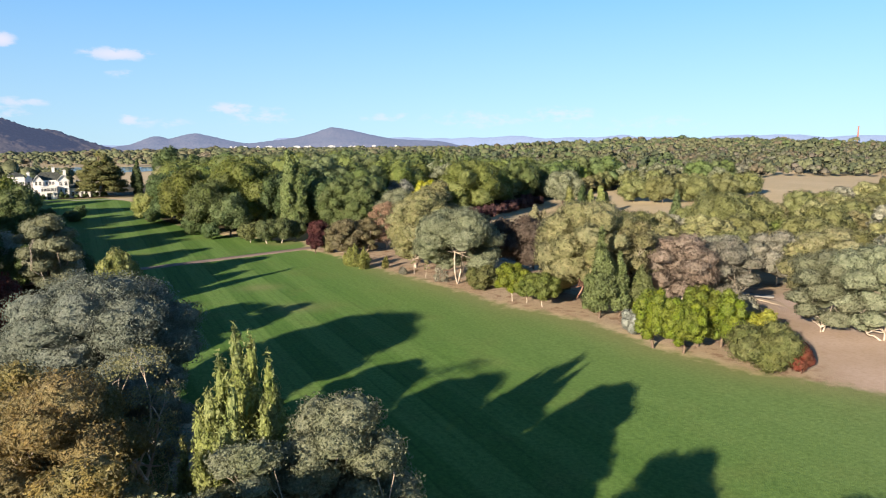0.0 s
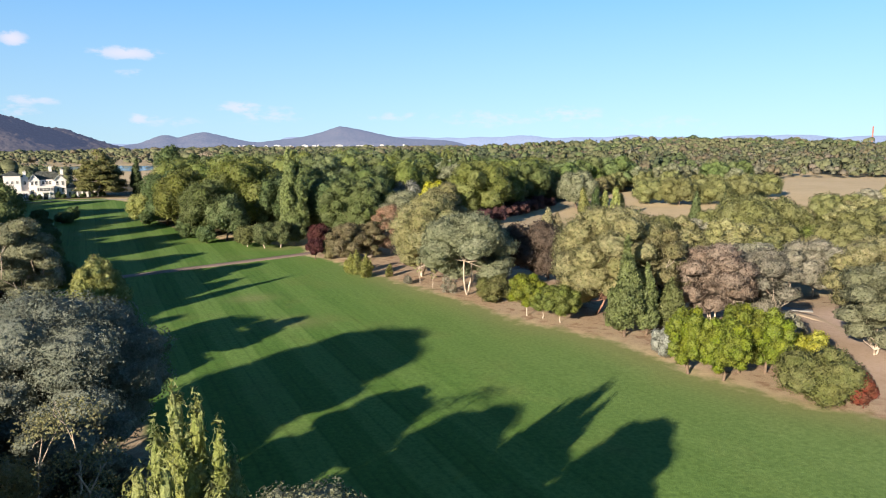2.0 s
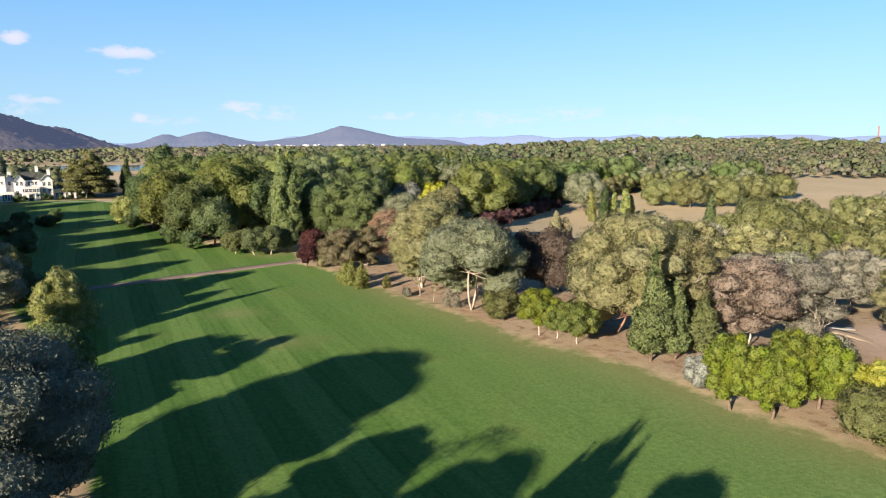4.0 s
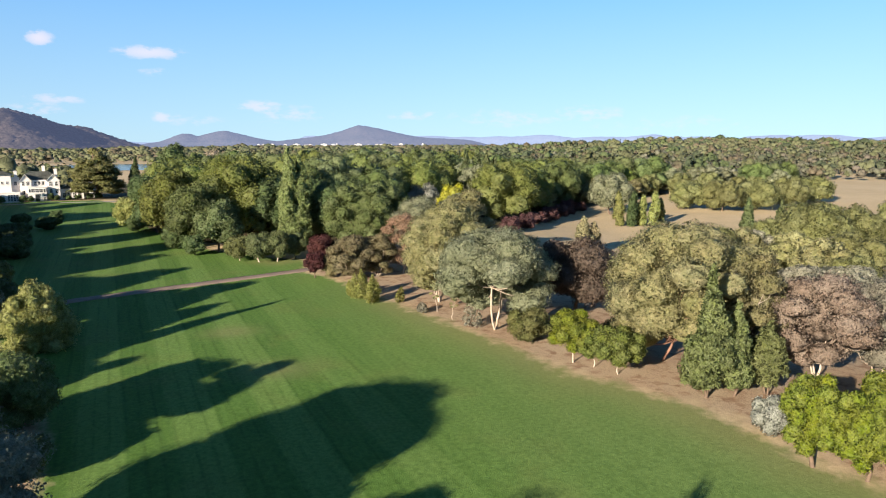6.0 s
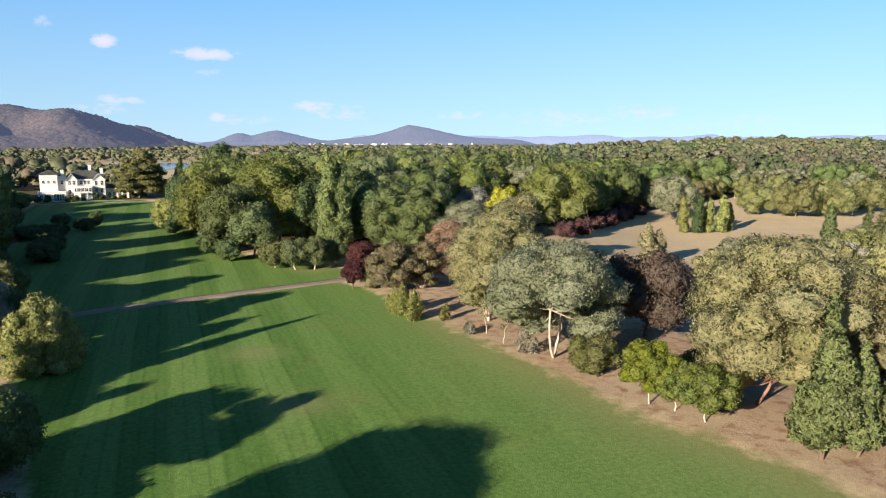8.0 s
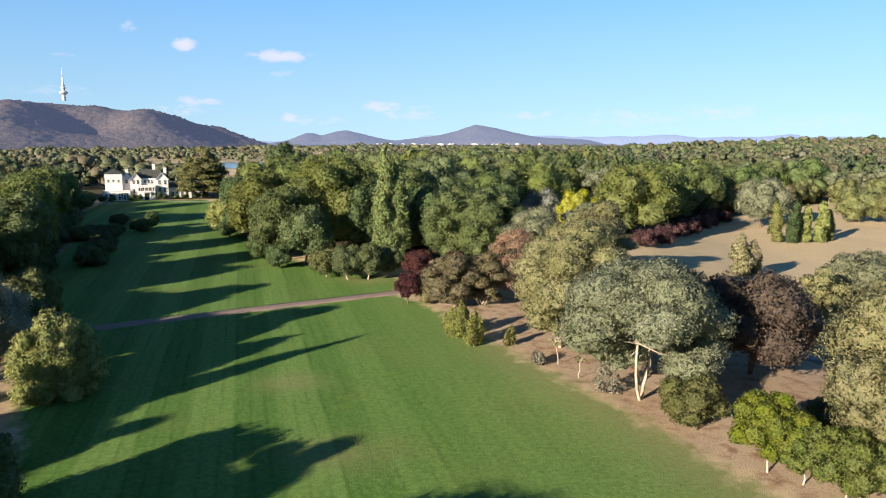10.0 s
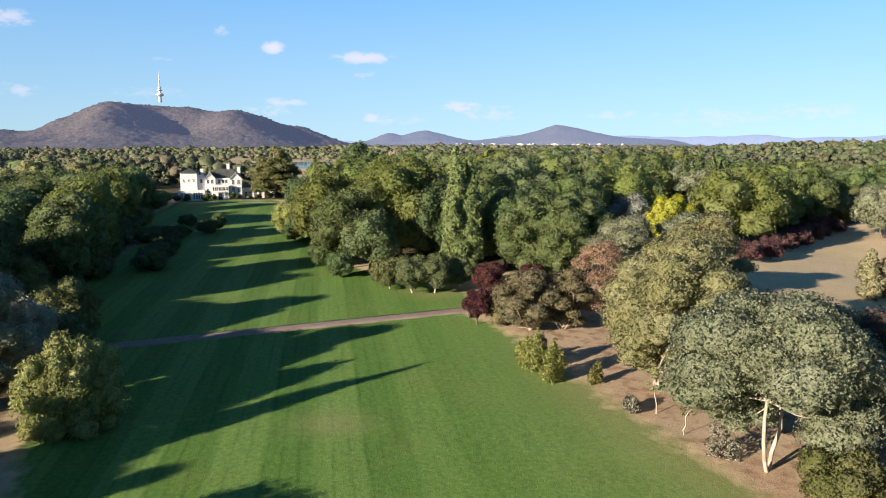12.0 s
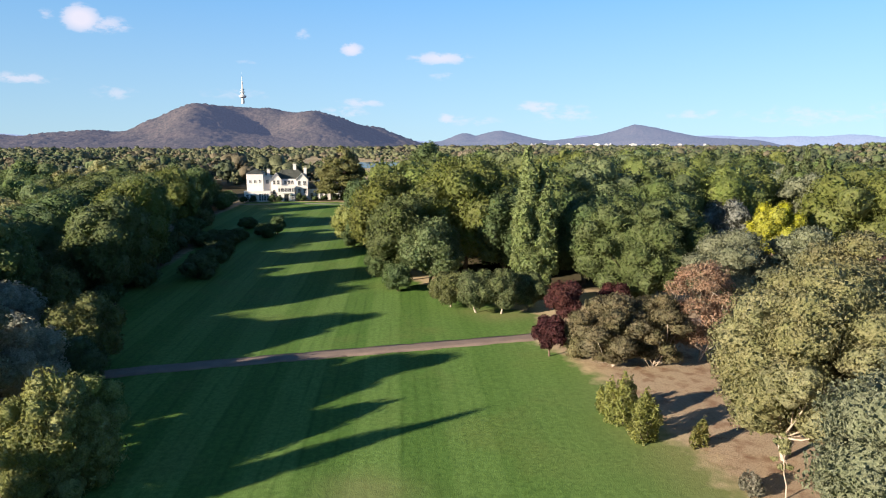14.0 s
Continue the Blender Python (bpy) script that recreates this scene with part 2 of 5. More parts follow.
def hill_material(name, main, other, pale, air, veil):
    """Dry bush on a distant hillside, with the haze of the air before it put in as emission."""
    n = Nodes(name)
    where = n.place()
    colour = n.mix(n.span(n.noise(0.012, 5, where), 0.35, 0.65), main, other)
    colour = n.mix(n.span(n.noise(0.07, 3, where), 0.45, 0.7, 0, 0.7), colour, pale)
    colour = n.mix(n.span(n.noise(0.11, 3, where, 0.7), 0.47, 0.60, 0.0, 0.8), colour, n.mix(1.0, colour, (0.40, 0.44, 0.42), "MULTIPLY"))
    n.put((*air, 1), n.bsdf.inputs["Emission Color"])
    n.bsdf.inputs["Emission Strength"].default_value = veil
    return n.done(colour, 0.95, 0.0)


GROUND = ground_material()
GUM_LEAF = leaf_material("gum_leaf", (0.283, 0.300, 0.186), (0.358, 0.363, 0.237))
GUM_OLIVE = leaf_material("gum_olive_leaf", (0.334, 0.327, 0.155), (0.426, 0.383, 0.199))
GUM_GREY = leaf_material("gum_grey_leaf", (0.353, 0.339, 0.262), (0.456, 0.418, 0.340))
GUM_BROWN = leaf_material("gum_brown_leaf", (0.412, 0.293, 0.113), (0.338, 0.287, 0.134))
GUM_MAUVE = leaf_material("gum_mauve_leaf", (0.396, 0.297, 0.233), (0.458, 0.362, 0.293))
PEACH_LEAF = leaf_material("peach_leaf", (0.600, 0.360, 0.255), (0.500, 0.335, 0.225))
OAK_LEAF = leaf_material("oak_leaf", (0.147, 0.198, 0.067), (0.195, 0.237, 0.089))
ELM_LEAF = leaf_material("elm_leaf", (0.195, 0.238, 0.058), (0.257, 0.279, 0.075))
DARK_LEAF = leaf_material("dark_leaf", (0.107, 0.160, 0.062), (0.152, 0.203, 0.080))
POPLAR_LEAF = leaf_material("poplar_leaf", (0.166, 0.212, 0.089), (0.217, 0.248, 0.111))
LIME_LEAF = leaf_material("lime_leaf", (0.244, 0.316, 0.039), (0.329, 0.363, 0.051))
YELLOW_LEAF = leaf_material("yellow_leaf", (0.560, 0.540, 0.055), (0.460, 0.480, 0.060))
PINE_LEAF = leaf_material("pine_leaf", (0.445, 0.449, 0.154), (0.338, 0.374, 0.128))
CASUARINA_LEAF = leaf_material("casuarina_leaf", (0.220, 0.253, 0.098), (0.284, 0.312, 0.127))
PLUM_LEAF = leaf_material("plum_leaf", (0.105, 0.032, 0.040), (0.151, 0.052, 0.050))
RED_LEAF = leaf_material("red_leaf", (0.343, 0.087, 0.052), (0.262, 0.099, 0.058))
SILVER_LEAF = leaf_material("silver_leaf", (0.361, 0.373, 0.339), (0.445, 0.444, 0.406))
SHRUB_LEAF = leaf_material("shrub_leaf", (0.185, 0.198, 0.067), (0.239, 0.228, 0.088))
PALE_LEAF = leaf_material("pale_leaf", (0.529, 0.469, 0.266), (0.441, 0.406, 0.238))
BUSH_BROWN = leaf_material("bush_brown_leaf", (0.341, 0.288, 0.161), (0.272, 0.254, 0.131))
TALL_POPLAR = leaf_material("tall_poplar_leaf", (0.301, 0.379, 0.145), (0.365, 0.424, 0.171))
OLIVE_LEAF = leaf_material("olive_leaf", (0.234, 0.242, 0.096), (0.291, 0.282, 0.119))
PLUM_HEDGE = leaf_material("plum_hedge_leaf", (0.148, 0.067, 0.074), (0.202, 0.102, 0.102))
DUSK_LEAF = leaf_material("dusk_leaf", (0.150, 0.110, 0.085), (0.195, 0.140, 0.112))
SPRAY_LEAF = leaf_material("spray_leaf", (0.470, 0.450, 0.150), (0.380, 0.390, 0.120), 0.84, 0.5)
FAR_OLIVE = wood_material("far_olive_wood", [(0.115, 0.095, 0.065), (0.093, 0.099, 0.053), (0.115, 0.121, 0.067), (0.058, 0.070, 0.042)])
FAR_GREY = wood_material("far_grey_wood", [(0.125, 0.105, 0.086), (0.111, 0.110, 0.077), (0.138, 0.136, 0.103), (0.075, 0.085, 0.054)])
NEAR_GREY = leaf_material("near_grey_leaf", (0.222, 0.247, 0.199), (0.293, 0.309, 0.253))
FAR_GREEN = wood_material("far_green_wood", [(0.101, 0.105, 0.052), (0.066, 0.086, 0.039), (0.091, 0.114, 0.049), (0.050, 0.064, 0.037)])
GUM_BARK = plain_material("gum_bark", (0.470, 0.403, 0.336), (0.302, 0.227, 0.168), 1.4, 0.85, 0.2, 0, 0.02)
RED_BARK = plain_material("red_brown_bark", (0.25, 0.14, 0.10), (0.17, 0.10, 0.075), 1.6, 0.9, 0.15, 0, 0.04)
BARK = plain_material("bark", (0.17, 0.12, 0.085), (0.11, 0.08, 0.06), 2.0, 0.9, 0.15, 0, 0.05)

# ---- helpers for meshes ----
def ease(a, b, v):
    u = np.clip((np.asarray(v, float) - a) / (b - a), 0, 1)
    return u * u * (3 - 2 * u)


def ground_z(x, y):
    """The height of the land: a lawn that climbs gently to the house, a lower field, and a wooded rise."""
    x, y = np.asarray(x, float), np.asarray(y, float)
    after = 1 - ease(290, 560, y)
    z = 0.02095 * np.minimum(y, 290) * after
    z = z - 4.0 * ease(25, 80, x) * ease(0, 120, y) * after
    return z + 24 * np.exp(-(((x - 620) / 420) ** 2) - ((y - 1150) / 420) ** 2)


def array_mesh(name, verts, quads, tris, material, smooth=False, normals=None):
    """A mesh from arrays of corners, four-sided and three-sided faces."""
    me = bpy.data.meshes.new(name)
    quads, tris = np.asarray(quads, np.int32).reshape(-1, 4), np.asarray(tris, np.int32).reshape(-1, 3)
    loops = np.concatenate([quads.ravel(), tris.ravel()])
    starts = np.concatenate([np.arange(len(quads)) * 4, len(quads) * 4 + np.arange(len(tris)) * 3])
    me.vertices.add(len(verts))
    me.vertices.foreach_set("co", np.asarray(verts, np.float32).ravel())
    me.loops.add(len(loops))
    me.loops.foreach_set("vertex_index", loops.astype(np.int32))
    me.polygons.add(len(starts))
    me.polygons.foreach_set("loop_start", starts.astype(np.int32))
    if smooth:
        me.polygons.foreach_set("use_smooth", np.ones(len(starts), bool))
    me.update(calc_edges=True)
    me.validate()
    me.materials.append(material)
    if normals is not None:
        me.polygons.foreach_set("use_smooth", np.ones(len(starts), bool))
        me.normals_split_custom_set_from_vertices(np.asarray(normals, np.float32))
    return me


def thing(name, label, category, x, y, z=None, turn=0.0, group="", kind=""):
    """An Empty at the base of a thing, which holds its parts."""
    ob = new(name)
    ob.matrix_basis = pose(x, y, float(ground_z(x, y)) if z is None else z, 0, 0, turn)
    ob.empty_display_size = 0.3
    return tagged(ob, label, category, group, kind)


def part(name, bm, material, parent, label=""):
    """Links a bmesh, or a finished mesh, as one part of a thing or of a part."""
    me = bm
    if isinstance(bm, bmesh.types.BMesh):
        me = bpy.data.meshes.new(name)
        bm.to_mesh(me)
        bm.free()
        me.materials.append(material)
    ob = new(name, me)
    ob.parent = parent
    return tagged(ob, label)


def box(bm, x0, x1, y0, y1, z0, z1, bevel=0.0):
    made = bmesh.ops.create_cube(bm, size=1.0, matrix=Matrix.Translation(((x0 + x1) / 2, (y0 + y1) / 2, (z0 + z1) / 2)) @ Matrix.Diagonal((x1 - x0, y1 - y0, z1 - z0, 1)))
    if bevel:
        edges = {e for v in made["verts"] for e in v.link_edges}
        bmesh.ops.bevel(bm, geom=list(edges), offset=bevel, segments=1, affect="EDGES")
    return bm


def one_box(*sizes, bevel=0.0):
    return box(bmesh.new(), *sizes, bevel=bevel)


# ---- the land ----
def spaced(lo, hi, step, far):
    """Places along one axis: even steps between lo and hi, then wider and wider ones out to far."""
    mid, out, gap = list(np.arange(lo, hi + step / 2, step)), [], step
    tail = hi
    while tail < far:
        gap *= 1.16
        tail += gap
        out.append(tail)
    head, gap, back = lo, step, []
    while head > -far:
        gap *= 1.16
        head -= gap
        back.append(head)
    return np.array(back[::-1] + mid + out)


def edge_distance(px, py, corners):
    """How far each place lies inside (positive) or outside an outline."""
    c = np.array(corners, float)
    best, inside = np.full(px.shape, 1e9), np.zeros(px.shape, bool)
    for (x0, y0), (x1, y1) in zip(c, np.roll(c, -1, 0)):
        dx, dy = x1 - x0, y1 - y0
        u = np.clip(((px - x0) * dx + (py - y0) * dy) / (dx * dx + dy * dy), 0, 1)
        best = np.minimum(best, np.hypot(px - x0 - u * dx, py - y0 - u * dy))
        cross = (y0 > py) != (y1 > py)
        with np.errstate(divide="ignore", invalid="ignore"):
            inside ^= cross & (px < (x1 - x0) * (py - y0) / (y1 - y0 if y1 != y0 else 1e-9) + x0)
    return np.where(inside, best, -best)


LAWN = [(110, -95), (75, -12), (56, 11), (44, 21.5), (38, 31), (34, 42), (29, 50), (22.5, 56), (15.5, 70), (6, 86), (-1, 98), (-8, 111), (-15, 118),
        (-15, 131), (-22, 134), (-31, 140), (-42, 149), (-62, 180), (-77, 208), (-92, 250), (-110, 268), (-146, 264), (-130, 212), (-100, 165),
        (-88, 130), (-73, 104), (-58, 84), (-43, 63), (-32, 45), (-24, 22), (-14, 2), (-3, -22), (8, -60), (20, -95)]
DRY_FIELD = [(33, 146), (50, 152), (64, 152), (98, 168), (150, 190), (190, 215), (330, 330), (330, 410), (255, 385), (200, 290), (170, 300), (130, 288), (95, 265), (64, 219), (48, 180)]
SOIL = [(120, -60), (60, 4), (47, 16), (40, 30), (36, 42), (24, 54), (8, 82), (-6, 108), (-13, 118), (-13, 128), (10, 150), (34, 146), (48, 130), (64, 100), (100, 60), (140, 20)]
SOIL_LEFT = [(-60, 84), (-43, 63), (-32, 45), (-22, 22), (-4, -18), (6, -60), (-90, -60), (-110, 60), (-160, 250), (-128, 222), (-84, 134)]

gx, gy = spaced(-160, 170, 2.0, 4900), spaced(-80, 300, 2.0, 4900)
mx, my = np.meshgrid(gx, gy)
rough = np.array([noise.noise((x * 0.07, y * 0.07, 0)) for x, y in zip(mx.ravel(), my.ravel())]).reshape(mx.shape)
inside_lawn = edge_distance(mx, my, LAWN)
mz = ground_z(mx, my) + rough * 0.10 * (1 - ease(0, 6, inside_lawn)) + rough * 0.05
idx = np.arange(mx.size).reshape(mx.shape)
faces = np.stack([idx[:-1, :-1], idx[:-1, 1:], idx[1:, 1:], idx[1:, :-1]], -1)
ground_mesh = array_mesh("ground", np.stack([mx, my, mz], -1).reshape(-1, 3), faces, [], GROUND, True)


def mask(name, values):
    ground_mesh.attributes.new(name, "FLOAT", "POINT").data.foreach_set("value", values.astype(np.float32).ravel())


mask("lawn", np.clip(0.5 + inside_lawn / np.where(mx > -12, 7.0, 4.0), 0, 1))
wood_edges = ([(-290, 262), (-150, 266), (-92, 270), (-60, 300), (-60, 420), (-420, 420), (-420, 262)],
              [(-48, 158), (-30, 150), (-8, 148), (12, 150), (36, 176), (64, 222), (120, 296), (100, 350), (-90, 350), (-96, 262), (-82, 214), (-66, 182)],
              [(-60, 88), (-72, 106), (-86, 132), (-102, 166), (-128, 216), (-150, 260), (-215, 262), (-215, 40), (-60, -60), (-20, -60), (-10, -20), (-32, 30), (-48, 58)])
wooded = np.clip(0.5 + np.max([edge_distance(mx, my, w) for w in wood_edges], axis=0) / 5.0, 0, 1)
far_off = ease(330, 380, np.hypot(mx, my)) * (1 - np.clip(0.5 + edge_distance(mx, my, DRY_FIELD) / 6.0, 0, 1))
# dark ground under and between trees: fallen leaves, with their shade painted in
mask("litter_shade", np.maximum(wooded, far_off))
mask("sand", np.clip(0.5 + edge_distance(mx, my, [(52, 14), (58, 30), (66, 44), (70, 58), (80, 64), (92, 50), (96, 20), (110, -10), (140, -60), (90, -50)]) / 6.0, 0, 1))
mask("soil", np.clip(0.5 + np.maximum(np.maximum(edge_distance(mx, my, SOIL), edge_distance(mx, my, SOIL_LEFT)), np.max([edge_distance(mx, my, w) for w in wood_edges], axis=0)) / 8.0 + 2 * far_off, 0, 1))
worn = np.zeros(mx.shape)
for wx, wy, wr in ((-21, 77, 2.6), (-12.5, 60.5, 3.0), (-24, 130, 2.6), (-19, 130, 2.6), (-21.5, 128, 2.4), (27, 55, 4), (20, 63, 4)):
    worn = np.maximum(worn, 0.5 * np.exp(-(((mx - wx) / (wr * 1.4)) ** 2) - ((my - wy) / wr) ** 2))
edge_on = np.exp(-((inside_lawn / 5.0) ** 2)) * ease(-12, 4, mx) * (1 - ease(105, 118, my))
mask("worn", np.maximum(worn, 0.55 * edge_on))
tagged(new("ground", ground_mesh), "gently rising land with mown green lawn, dry grass and bare soil", "ground", kind="structure")


def strip(name, label, category, centre, width, material, lift=0.03):
    """A road or path that lies along the land."""
    c = np.array(centre, float)
    s = np.r_[0, np.cumsum(np.hypot(*np.diff(c, axis=0).T))]
    u = np.arange(0, s[-1], 1.5)
    px, py = np.interp(u, s, c[:, 0]), np.interp(u, s, c[:, 1])
    k = np.ones(9) / 9
    px[4:-4], py[4:-4] = np.convolve(px, k, "valid"), np.convolve(py, k, "valid")
    tx, ty = np.gradient(px), np.gradient(py)
    size = np.hypot(tx, ty)
    nx, ny = -ty / size, tx / size
    rows = []
    for off, dz in ((-0.5, -0.12), (-0.5, lift), (-0.2, lift + 0.03), (0.2, lift + 0.03), (0.5, lift), (0.5, -0.12)):
        ragged = 0.12 * np.sin(u * 0.9 + off * 7) + 0.08 * np.sin(u * 2.3 + off * 3)
        x, y = px + nx * (off * width + ragged), py + ny * (off * width + ragged)
        rows.append(np.stack([x, y, ground_z(x, y) + 0.10 + dz], -1))
    v = np.stack(rows, 1)
    i = np.arange(v.shape[0] * v.shape[1]).reshape(v.shape[:2])
    f = np.stack([i[:-1, :-1], i[1:, :-1], i[1:, 1:], i[:-1, 1:]], -1)
    return tagged(new(name, array_mesh(name, v.reshape(-1, 3), f, [], material)), label, category, kind="structure")


GRAVEL = plain_material("drive_gravel", (0.244, 0.181, 0.151), (0.193, 0.147, 0.126), 0.8, 0.95, 0.1, 0, 0.03)
ASPHALT = plain_material("pale_asphalt", (0.252, 0.244, 0.235), (0.202, 0.197, 0.189), 0.6, 0.9, 0.2, 0, 0.02)
TRACK = plain_material("sandy_track", (0.437, 0.336, 0.244), (0.378, 0.286, 0.202), 0.5, 0.95, 0.1, 0, 0.03)
strip("road_1", "narrow pinkish gravel drive across the lawn", "drive", [(-92, 66), (-75, 81), (-62, 91), (-46, 101), (-30, 110.5), (-14.7, 119.5), (-2, 128), (14, 138)], 2.7, GRAVEL)
strip("road_2", "narrow grey path among the gum trees", "path", [(24, 104), (36, 94.5), (42, 90.5), (58, 82), (70, 66), (76, 62)], 2.6, ASPHALT)
strip("road_3", "pale sandy track between the trees", "track", [(60, 72), (71, 64), (74, 55), (70, 46)], 3.0, TRACK, -0.09)
strip("road_4", "narrow grey path below the white house", "drive", [(-160, 244), (-140, 253), (-118, 261), (-95, 262)], 2.4, ASPHALT, -0.07)

# the lake behind the house
n = Nodes("lake_water")
n.bump(n.noise(0.25, 3, n.place()), 0.25, 0.3)
WATER = n.done((0.03, 0.06, 0.10), 0.12, 0.5)
bm = bmesh.new()
ring = []
for k in range(72):
    a = 2 * math.pi * k / 72
    r = 1 + 0.12 * math.sin(3 * a + 1) + 0.07 * math.sin(7 * a)
    ring.append(bm.verts.new((-262 + 150 * r * math.cos(a), 830 + 100 * r * math.sin(a), 0.35)))
bm.faces.new(ring)
me = bpy.data.meshes.new("water")
bm.to_mesh(me)
bm.free()
me.materials.append(WATER)
tagged(new("water", me), "calm blue lake behind the trees", "lake", kind="structure")

# ---- distant hills ----
def hill(name, label, cx, cy, half_x, half_y, step, height, material, bumps, turn=0.0):
    """A hill of its own on the land; height(x, y) is given over local places, bumps is the size of its tree crowns."""
    hx, hy = np.arange(-half_x, half_x + 1, step), np.arange(-half_y, half_y + 1, step)
    x, y = np.meshgrid(hx, hy)
    rng = np.random.default_rng(len(name) + int(abs(cx)))
    z = height(x, y)
    z = z + rng.normal(0, bumps, z.shape) * ease(2, 25, z)
    z = z * ease(0, 0.25 * half_y, half_y - np.abs(y)) * ease(0, 0.25 * half_x, half_x - np.abs(x))
    x, y = x + rng.uniform(-0.3, 0.3, x.shape) * step, y + rng.uniform(-0.3, 0.3, y.shape) * step
    i = np.arange(x.size).reshape(x.shape)
    f = np.stack([i[:-1, :-1], i[:-1, 1:], i[1:, 1:], i[1:, :-1]], -1)
    ob = new(name, array_mesh(name, np.stack([x, y, z - 3.0], -1).reshape(-1, 3), f, [], material, True))
    ob.matrix_basis = pose(cx, cy, 0, 0, 0, turn)
    return tagged(ob, label, "hill", kind="structure")


def mound(x, y, cx, cy, h, sx, sy, power=1.0):
    return h * np.exp(-((((x - cx) / sx) ** 2 + ((y - cy) / sy) ** 2) ** power))


def wooded_mountain(x, y):
    # x across the view, y away from it; two spurs run towards the lawn
    w = 18 * np.sin(y / 150.0) + 9 * np.sin(y / 61.0 + 1)
    parts = [
        mound(x + w, y, 12, 40, 168, 175, 560),
        mound(x, y, 50, 120, 170, 215, 400),
        mound(x, y, 185, 200, 180, 230, 340),
        mound(x, y, 335, 210, 168, 220, 340),
        mound(x + w, y, 450, -20, 158, 190, 520),
        mound(x, y, 600, 60, 138, 185, 360),
        mound(x, y, 780, 120, 92, 200, 300),
        mound(x, y, -150, 160, 108, 180, 360),
        mound(x, y, -420, 200, 76, 330, 330),
        mound(x, y, -1000, 260, 80, 500, 360),
        mound(x, y, 150, -380, 58, 420, 240),
        mound(x, y, -420, -180, 48, 520, 260),
    ]
    z = sum(p**5 for p in parts) ** (1 / 5)
    fold = 9 * np.abs(np.sin(x / 71.0 + y / 260.0)) + 5 * np.sin(x / 37.0 - y / 120.0)
    return z - 6 + fold * ease(30, 120, z) * (1 - ease(150, 200, z))


# the bluish haze on these hills is emission, stronger with distance
MOUNTAIN = hill_material("mountain_bush_haze", (0.084, 0.066, 0.058), (0.052, 0.046, 0.040), (0.118, 0.096, 0.082), (0.24, 0.29, 0.52), 0.10)
RANGE = hill_material("range_bush_haze", (0.046, 0.047, 0.050), (0.060, 0.054, 0.056), (0.075, 0.068, 0.066), (0.27, 0.34, 0.56), 0.235)
FAR_RANGE = hill_material("far_range_bush_haze", (0.055, 0.062, 0.070), (0.070, 0.070, 0.078), (0.078, 0.078, 0.086), (0.36, 0.47, 0.74), 0.36)


def at_bearing(az, r):
    return r * math.sin(radians(az)), r * math.cos(radians(az))


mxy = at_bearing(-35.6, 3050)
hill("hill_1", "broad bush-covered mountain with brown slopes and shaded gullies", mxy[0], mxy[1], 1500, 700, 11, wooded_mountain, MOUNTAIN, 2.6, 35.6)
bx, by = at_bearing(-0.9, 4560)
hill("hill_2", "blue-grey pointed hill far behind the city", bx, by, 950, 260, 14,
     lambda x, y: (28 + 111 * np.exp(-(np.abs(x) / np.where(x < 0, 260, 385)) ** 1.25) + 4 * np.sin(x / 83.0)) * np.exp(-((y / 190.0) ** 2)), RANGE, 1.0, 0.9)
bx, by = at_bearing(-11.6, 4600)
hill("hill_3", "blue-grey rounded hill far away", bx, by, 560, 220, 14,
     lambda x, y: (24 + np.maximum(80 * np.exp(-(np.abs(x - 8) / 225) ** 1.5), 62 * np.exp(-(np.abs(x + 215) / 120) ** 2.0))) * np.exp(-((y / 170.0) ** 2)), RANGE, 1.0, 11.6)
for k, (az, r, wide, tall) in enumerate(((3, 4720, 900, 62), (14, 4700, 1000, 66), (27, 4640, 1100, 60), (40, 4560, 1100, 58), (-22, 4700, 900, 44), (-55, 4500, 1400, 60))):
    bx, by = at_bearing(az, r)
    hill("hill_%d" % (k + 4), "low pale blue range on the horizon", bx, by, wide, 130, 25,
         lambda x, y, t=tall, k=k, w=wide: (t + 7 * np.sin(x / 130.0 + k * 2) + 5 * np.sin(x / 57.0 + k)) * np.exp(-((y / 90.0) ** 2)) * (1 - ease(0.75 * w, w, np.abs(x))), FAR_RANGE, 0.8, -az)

# ---- trees and shrubs ----
def ball(level):
    """Corners and faces of a round ball, finer with each level."""
    bm = bmesh.new()
    bmesh.ops.create_icosphere(bm, subdivisions=level, radius=1.0)
    found = np.array([v.co for v in bm.verts]), np.array([[v.index for v in f.verts] for f in bm.faces])
    bm.free()
    return found


BALLS = {level: ball(level) for level in (1, 2, 3, 4)}
ICO_V, ICO_F = BALLS[1]


def unit(v):
    return v / np.maximum(np.linalg.norm(v, axis=-1, keepdims=True), 1e-9)


